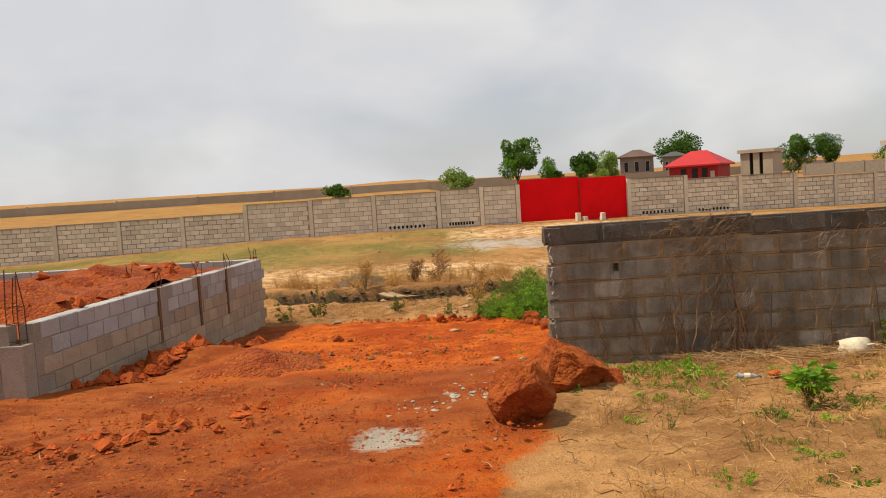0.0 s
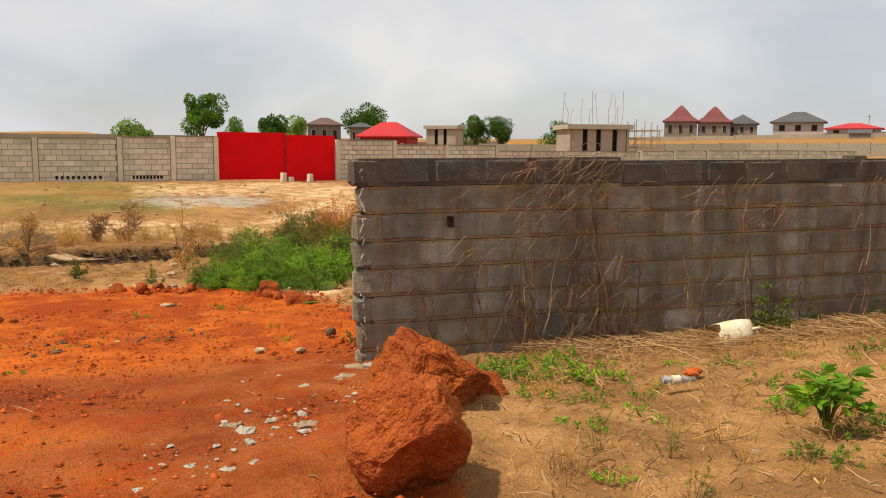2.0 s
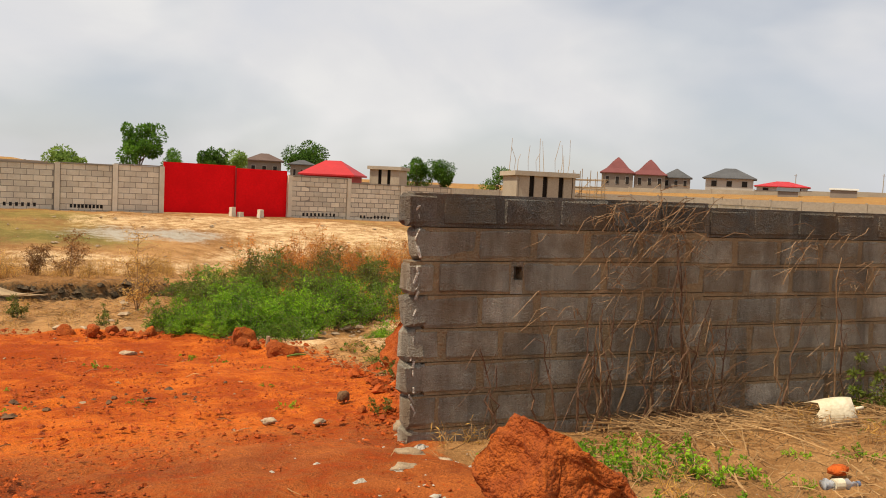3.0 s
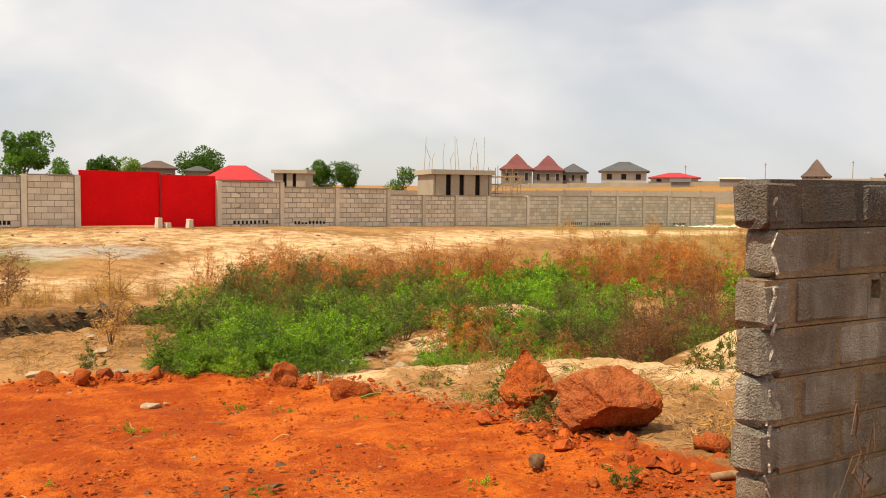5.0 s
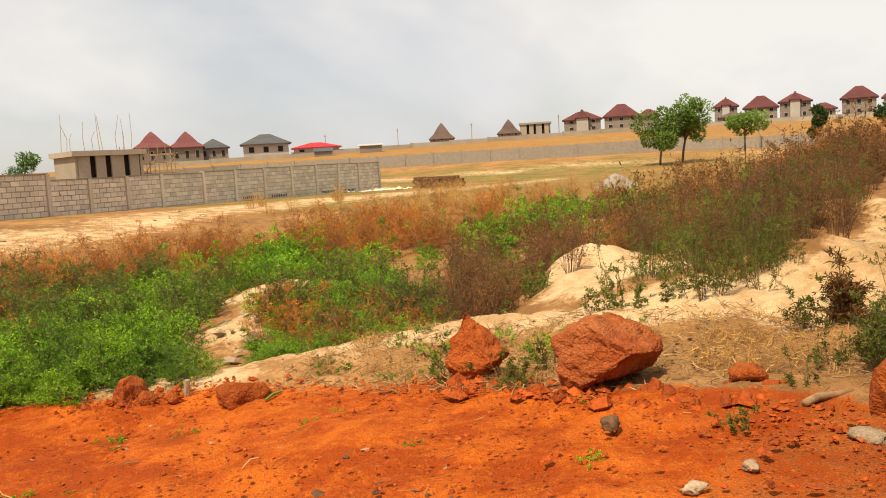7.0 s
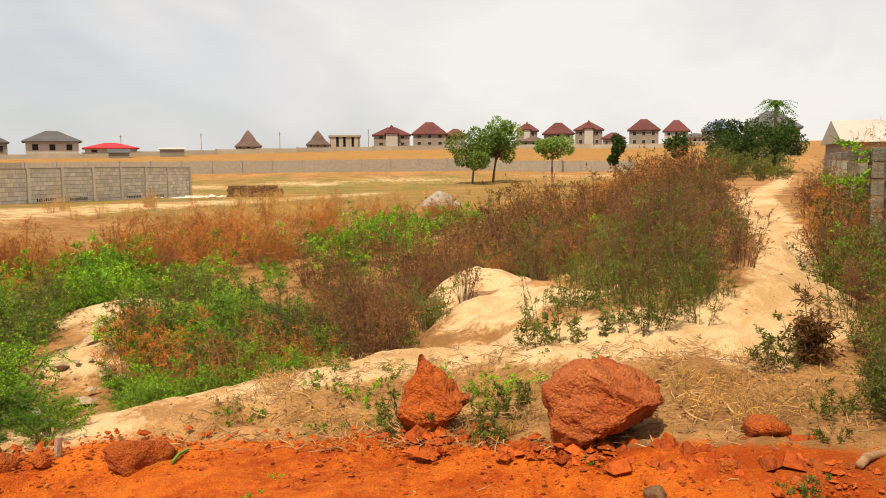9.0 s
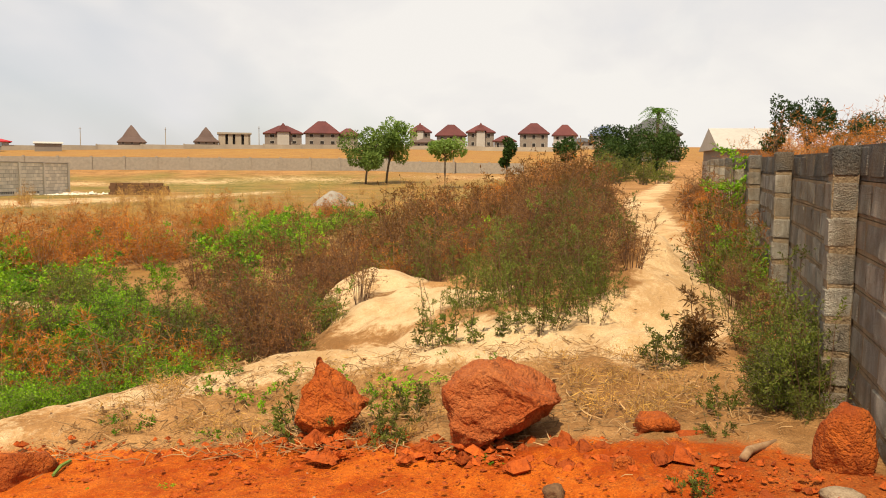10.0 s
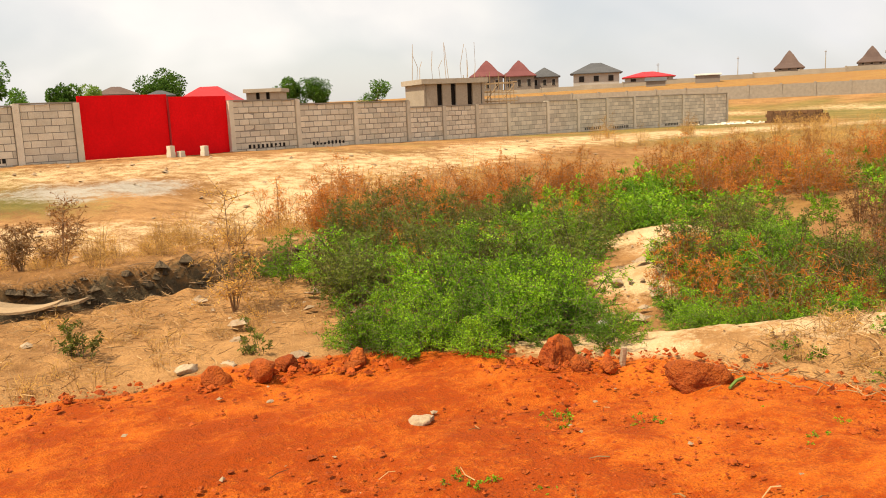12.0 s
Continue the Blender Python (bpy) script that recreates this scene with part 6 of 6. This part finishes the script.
for vx, vs, vh, vn, vp in ((1.75, 1, 0.75, 4, False), (2.08, 2, 0.85, 5, False), (2.45, 3, 1.3, 6, True), (2.68, 4, 1.2, 8, True), (2.95, 5, 1.45, 6, True), (3.25, 6, 1.6, 9, True), (3.5, 7, 1.3, 7, True), (3.75, 8, 0.9, 5, True), (4.4, 9, 1.3, 4, True), (5.0, 10, 1.4, 5, True), (5.6, 11, 0.9, 4, True), (6.4, 12, 1.3, 4, True), (7.4, 13, 1.0, 4, False)):
    dead_vine(vx, vs, vh, max(vn - 3, 2), vp, "dead brown vine stems clinging to the block wall")


def vine_tangle(x, z, seed, n, w, hh):
    y = wall_pose(x) - 0.04
    root = thing("vine_tangle", "tangle of pale dead creeper hanging on the block wall", "vine", pose(x, y, z))
    rng = random.Random(seed)
    s = Soup()
    for i in range(n):
        p = Vector((rng.gauss(0, w * 0.5), -0.01, rng.gauss(0, hh * 0.5)))
        q = p + Vector((rng.uniform(-0.25, 0.25), -rng.uniform(0.03, 0.1), rng.uniform(-0.05, 0.16)))
        e = q + Vector((rng.uniform(-0.2, 0.2), rng.uniform(0, 0.05), -rng.uniform(0.02, 0.22)))
        s.tube([p, (p + q) / 2 + Vector((0, 0, 0.03)), q, e], [0.0035, 0.003, 0.0025, 0.0015], 3)
    part("creeper", s.mesh("creeper", M["vine_pale"]), root)


for tx, tz, ts, tn in ((2.6, 0.95, 1, 30), (2.95, 1.05, 2, 50), (3.25, 1.0, 3, 45), (2.75, 0.55, 4, 16), (3.3, -0.25, 5, 70), (3.7, -0.3, 6, 50), (4.6, 0.9, 7, 18), (5.2, 0.75, 8, 18), (4.9, -0.25, 9, 30), (2.3, 0.3, 10, 10), (6.6, 0.9, 11, 14)):
    vine_tangle(tx, tz, ts, tn, 0.38, 0.3)


# ---- litter and stones ----
def pebble_arrays(rng, n, spots, size0, size1, flat=0.65, level=None):
    """n lumpy eight-cornered stones in one mesh."""
    s = Soup()
    base = np.array([(1, 0, 0), (0.3, 0.95, 0), (-0.8, 0.6, 0), (-0.8, -0.6, 0), (0.3, -0.95, 0), (0.1, 0.1, 0.9), (0, 0, -0.6), (0.5, -0.2, 0.65), (-0.45, 0.1, 0.7)])
    faces = [(0, 1, 7), (1, 5, 7), (1, 2, 5), (2, 8, 5), (2, 3, 8), (3, 4, 8), (4, 7, 8), (4, 0, 7), (5, 8, 7), (1, 0, 6), (2, 1, 6), (3, 2, 6), (4, 3, 6), (0, 4, 6)]
    for _ in range(n):
        x, y = spots(rng)
        k = size0 * (size1 / size0) ** (rng.random() ** 2.2)
        a = rng.uniform(0, 6.28)
        v = base * np.array([rng.uniform(0.7, 1.3), rng.uniform(0.7, 1.3), flat * rng.uniform(0.6, 1.2)]) * k / 2
        v = v + np.array([[rng.uniform(-1, 1) * 0.12 * k for _ in range(3)] for _ in base])
        ca, sa = math.cos(a), math.sin(a)
        v = np.stack([v[:, 0] * ca - v[:, 1] * sa + x, v[:, 0] * sa + v[:, 1] * ca + y, v[:, 2] + (ground_z(x, y) if level is None else level) + 0.012 + k * 0.12], 1)
        s.add(v, faces)
    return s


def on_red(x0, x1, y0, y1):
    def spot(rng):
        for _ in range(60):
            x, y = rng.uniform(x0, x1), rng.uniform(y0, y1)
            if red_mask(np.array(x), np.array(y)) > 0.6:
                return x, y
        return x, y
    return spot


def stuff(name, label, category, soup, mat):
    return thing(name, label, category, kind="stuff", data=soup.mesh(name, M[mat]))


RP = random.Random(21)
stuff("earth_clods", "scattered red laterite clods and grit on bare soil", "clods", pebble_arrays(RP, 7000, on_red(-6, 2.6, 1.5, 19), 0.010, 0.07), "clod")
edge_pts = [(-2.2, 19.0), (0.1, 18.2), (1.0, 17.6), (1.7, 16.4), (2.2, 15.3), (2.5, 13.8), (2.3, 12.2), (2.0, 10.9), (1.3, 10.0)]
stuff("edge_clods", "red earth clods heaped along the edge", "clods", pebble_arrays(RP, 1500, along(edge_pts, 0.3), 0.015, 0.10, 0.95), "clod")
stuff("foundation_rubble", "red laterite rubble heaped along the foundation", "rubble", pebble_arrays(RP, 380, along([(-5.2, 10.9), (-4.85, 12.4), (-4.7, 13.4), (-4.2, 16.0)], 0.36), 0.06, 0.40, 0.9), "clod")
stuff("side_rubble", "red laterite lumps on the bare soil", "rubble", pebble_arrays(RP, 160, along([(-4.6, 5.6), (-3.2, 6.6), (-2.6, 7.2)], 0.6), 0.03, 0.20, 0.8), "clod")
stuff("boulder_clods", "red laterite clods round the foot of the boulders", "clods", pebble_arrays(random.Random(8), 150, along([(2.45, 13.2), (2.3, 12.4), (2.1, 11.6), (2.15, 10.9), (1.9, 10.2)], 0.28), 0.03, 0.2, 0.85), "clod")
stuff("fill_lumps", "red laterite lumps on the earth fill", "rubble", pebble_arrays(random.Random(5), 160, in_box(-9, -5.4, 11, 19), 0.06, 0.42, 0.8, 0.42), "clod")
stuff("fine_crumbs", "fine red earth crumbs on bare soil", "clods", pebble_arrays(RP, 9000, on_red(-3.2, 2.6, 8.5, 17.6), 0.008, 0.04), "clod")
stuff("yard_crumbs", "fine red earth crumbs on bare soil", "clods", pebble_arrays(RP, 6000, on_red(-4.5, 1.2, 3, 10), 0.008, 0.04), "clod")
stuff("pale_chips", "pale concrete chips scattered on red soil", "stones", pebble_arrays(RP, 150, along([(0.9, 9.2), (0.4, 8.2), (-0.1, 7.4), (-0.5, 6.6)], 0.6), 0.02, 0.12, 0.5), "stone_pale")
stuff("pale_chips_yard", "pale stone chips scattered over bare soil", "stones", pebble_arrays(RP, 150, in_box(-5, 2.4, 2, 18), 0.015, 0.07, 0.5), "stone")
stuff("dark_lumps", "dark clods scattered on red soil", "clods", pebble_arrays(RP, 60, along([(-3.5, 13.5), (-2.2, 12.5), (-1.2, 12.0), (0.4, 12.5)], 0.5), 0.03, 0.14), "dark_stone")
stuff("ditch_stones", "grey and brown stones along the ditch and hollow", "stones", pebble_arrays(RP, 240, along([(-6, 23.0), (0, 21.6), (3.4, 19.2), (4.2, 17.6), (6, 18.6), (8.5, 20)], 0.7), 0.03, 0.26, 0.6), "stone")
stuff("ditch_clods", "dark earth clods crumbling along the ditch bank", "clods", pebble_arrays(random.Random(31), 700, along([(x, y + 0.62) for x, y in DITCH[2:]], 0.16), 0.04, 0.26, 0.9), "ditch_earth")
stuff("bank_pebbles", "small stones and crumbs on the sandy bank", "stones", pebble_arrays(RP, 900, along([(2.2, 10.6), (3.6, 11.0), (4.2, 13.0), (3.4, 15.0), (6.6, 10.4)], 0.7), 0.008, 0.06, 0.6), "dark_stone")
stuff("wall_rubble", "broken grey rubble by the wall's end", "rubble", pebble_arrays(RP, 260, along([(47.5, 45.2), (52.5, 44.8)], 1.1), 0.08, 0.42, 0.7), "new_block")
stuff("field_stones", "scattered stones across the sandy field", "stones", pebble_arrays(RP, 420, in_box(-14, 24, 26, 40), 0.04, 0.22, 0.5), "stone")


def straws(n, spots, l0, l1, seed, lift=0.012):
    rng = random.Random(seed)
    s = Soup()
    for _ in range(n):
        x, y = spots(rng)
        a, l, w = rng.uniform(0, 6.28), rng.uniform(l0, l1), rng.uniform(0.0015, 0.0055)
        dx, dy = math.cos(a) * l / 2, math.sin(a) * l / 2
        z = ground_z(x, y) + lift + 0.02
        t = rng.uniform(-0.04, 0.06)
        s.tube([(x - dx, y - dy, z - t * 0.3), (x + rng.uniform(-0.02, 0.02), y + rng.uniform(-0.02, 0.02), z + 0.01), (x + dx, y + dy, z + t)], [w, w, w * 0.6], 3)
    return s


def off_red(x0, x1, y0, y1):
    def spot(rng):
        for _ in range(60):
            x, y = rng.uniform(x0, x1), y0 + (y1 - y0) * rng.random() ** 0.6
            if red_mask(np.array(x), np.array(y)) < 0.3:
                return x, y
        return x, y
    return spot


stuff("ditch_roots", "dry roots and stalks hanging over the ditch bank", "straw", straws(700, along([(x, y + 0.7) for x, y in DITCH[2:]], 0.16), 0.08, 0.4, 9, 0.04), "vine_pale")
stuff("straw_litter", "dry straw and stalk litter on sandy soil", "straw", straws(3000, off_red(0.3, 9, 2.5, 9.0), 0.03, 0.17, 1), "straw")
stuff("stalk_heap", "heaped dry stalks at the foot of the wall", "straw", straws(800, lambda r: (lambda x: (x, wall_pose(x) - 0.12 - abs(r.gauss(0, 0.4))))(r.uniform(2.6, 8.5)), 0.2, 0.8, 2, 0.05), "straw")
stuff("bank_straw", "dry straw litter beside the boulders", "straw", straws(2000, in_box(2.2, 4.9, 9.9, 15.2), 0.04, 0.2, 3), "straw")
stuff("ditch_straw", "dry grass litter on the sandy shelf", "straw", straws(2600, off_red(-5, 4, 18.6, 22.6), 0.05, 0.24, 4), "straw")
stuff("red_straw", "odd dry stalks on red soil", "straw", straws(90, on_red(-4, 2.4, 3, 16), 0.05, 0.16, 6), "straw")


# ---- small things ----
def broken_jug(x, y):
    """The cut-off half of a white plastic jug lying open."""
    root = thing("broken_jug", "broken white plastic jug lying among stalks", "jug", pose(x, y, ground_z(x, y) + 0.03, 68, 15, 35))
    n, v, f = 18, [], []
    for i in range(6):
        t = i / 5
        for j in range(n):
            a = j * 2 * math.pi / n
            k = 0.17 * (1 - 0.28 * t ** 3)
            sq = 1.0 / max(abs(math.cos(a)), abs(math.sin(a))) ** 0.55
            v.append((k * sq * math.cos(a), 0.8 * k * sq * math.sin(a), 0.30 * t + (0.06 * math.sin(3 * a) if i == 0 else 0)))
    f = [(i * n + j, i * n + (j + 1) % n, (i + 1) * n + (j + 1) % n, (i + 1) * n + j) for i in range(5) for j in range(n)] + [tuple(5 * n + j for j in range(n))]
    ob = part("shell", mesh_from("shell", v, f, M["plastic"], True), root)
    mod = ob.modifiers.new("thickness", "SOLIDIFY")
    mod.thickness = 0.006
    s = Soup()
    s.tube([(0.10, 0, 0.29), (0.13, 0, 0.35), (0.02, 0, 0.36), (-0.02, 0, 0.30)], [0.014] * 4, 6)
    part("handle", s.mesh("handle", M["plastic"], True), root)


broken_jug(4.42, 8.62)


def bottle(x, y):
    m, nt, b = new_mat("clear_plastic", 0.15, 0, 0.5)
    b.inputs["Base Color"].default_value = (0.72, 0.74, 0.80, 1)
    b.inputs["Transmission Weight"].default_value = 0.6
    root = thing("plastic_bottle", "crushed clear plastic bottle lying on sand", "bottle", pose(x, y, ground_z(x, y) + 0.06, 90, 0, 75))
    s = Soup()
    s.tube([(0, 0, 0), (0, 0.005, 0.02), (0.004, 0, 0.1), (0, 0, 0.16), (0, 0, 0.20), (0, 0, 0.22)], [0.03, 0.034, 0.027, 0.033, 0.014, 0.013], 12)
    part("body", s.mesh("body", m, True), root)
    s = Soup()
    s.tube([(0, 0, 0.222), (0, 0, 0.24)], [0.016, 0.016], 10)
    part("cap", s.mesh("cap", M["roof_blue"]), root, "blue screw cap")
    s = Soup()
    s.tube([(0.003, 0, 0.07), (0.003, 0, 0.13)], [0.033, 0.034], 12)
    part("wrapper", s.mesh("wrapper", M["plastic"]), root, "pale paper wrapper")


bottle(2.54, 7.15)
thing("brick_shard", "orange clay shard on sandy soil", "shard", pose(3.05, 7.42, ground_z(3.05, 7.42)), data=rock_mesh("brick_shard", (0.16, 0.12, 0.06), M["clod"], 90, 2))
thing("white_stone", "angular white stone on red soil", "stone", pose(0.12, 16.08, ground_z(0.12, 16.08)), data=rock_mesh("white_stone", (0.24, 0.18, 0.08), M["stone"], 97, 3, 0.3, sharp=0.15))
thing("grey_stone", "smooth grey-brown stone on red soil", "stone", pose(1.36, 11.35, ground_z(1.36, 11.35)), data=rock_mesh("grey_stone", (0.15, 0.13, 0.09), M["dark_stone"], 92, 3))
for i, (x, y, s) in enumerate(((-0.55, 18.9, 0.3), (-0.2, 18.7, 0.26), (0.45, 18.5, 0.24), (-2.6, 18.85, 0.26), (0.3, 19.6, 0.22), (0.9, 9.0, 0.24), (0.7, 8.7, 0.2), (1.0, 8.75, 0.18), (-0.35, 7.6, 0.16), (0.05, 7.35, 0.18), (1.9, 9.7, 0.2), (0.42, 10.62, 0.17), (0.78, 10.41, 0.14), (1.26, 9.9, 0.24))):
    thing("pale_stone", "pale sandy stone lying on the soil", "stone", pose(x, y, ground_z(x, y) - 0.01, 0, 0, i * 61), "pale stones", data=rock_mesh("pale_stone", (s, s * 0.7, s * 0.3), M["stone"], 110 + i, 3, 0.3, sharp=0.12))
s = Soup()
s.tube([(0, 0, -0.1), (0.01, 0, 0.13)], [0.03, 0.028], 6)
thing("wooden_peg", "short grey wooden survey peg in red earth", "peg", pose(1.95, 15.75, ground_z(1.95, 15.75), 6, 0, 0), data=s.mesh("wooden_peg", M["stone"]))
s = Soup()
s.tube([(-0.14, 0, 0.02), (0, 0.01, 0.03), (0.14, 0, 0.02)], [0.012, 0.014, 0.012], 5)
thing("green_stick", "pale green plastic strip on red earth", "strip", pose(2.05, 14.75, ground_z(2.05, 14.75) + 0.02, 0, 0, 10), data=s.mesh("green_stick", M["tree_leaf_light"]))


def sack(x, y, size, label, mat):
    thing("plastic_bag", label, "bag", pose(x, y, ground_z(x, y) + 0.02, 0, 0, 30), data=rock_mesh("plastic_bag", size, M[mat], 95, 4, 0.35))


sack(2.9, 16.75, (0.28, 0.22, 0.14), "crumpled white plastic bag among green leaves", "plaster_white")


def log(x, y, turn):
    s = Soup()
    s.tube([(-0.2, 0, 0.03), (-0.07, 0.02, 0.04), (0.08, 0, 0.035), (0.2, -0.03, 0.045)], [0.024, 0.028, 0.023, 0.012], 9)
    thing("wood_log", "weathered broken log lying on the edge", "log", pose(x, y, ground_z(x, y), 0, 0, turn), data=s.mesh("wood_log", M["vine_pale"], True))


log(2.0, 10.15, -35)


def warped_board(x, y, l, turn, seed, dz):
    """A long board, bowed along its length."""
    n, v = 10, []
    for i in range(n + 1):
        t = i / n - 0.5
        z = dz + 0.35 * t * t
        for yy, zz in ((-0.14, 0), (0.14, 0), (0.14, 0.03), (-0.14, 0.03)):
            v.append((t * l, yy, z + zz))
    f = [(i * 4 + k, i * 4 + (k + 1) % 4, i * 4 + 4 + (k + 1) % 4, i * 4 + 4 + k) for i in range(n) for k in range(4)] + [(3, 2, 1, 0), tuple(n * 4 + k for k in range(4))]
    thing("wooden_board", "pale weathered board bridging the ditch", "board", pose(x, y, -1.2, 0, 0, turn), "ditch boards", data=mesh_from("wooden_board", v, f, M["wood"]))


warped_board(-0.95, 22.95, 1.35, -42, 1, -0.02)
warped_board(-1.2, 22.75, 1.1, -34, 2, 0.02)
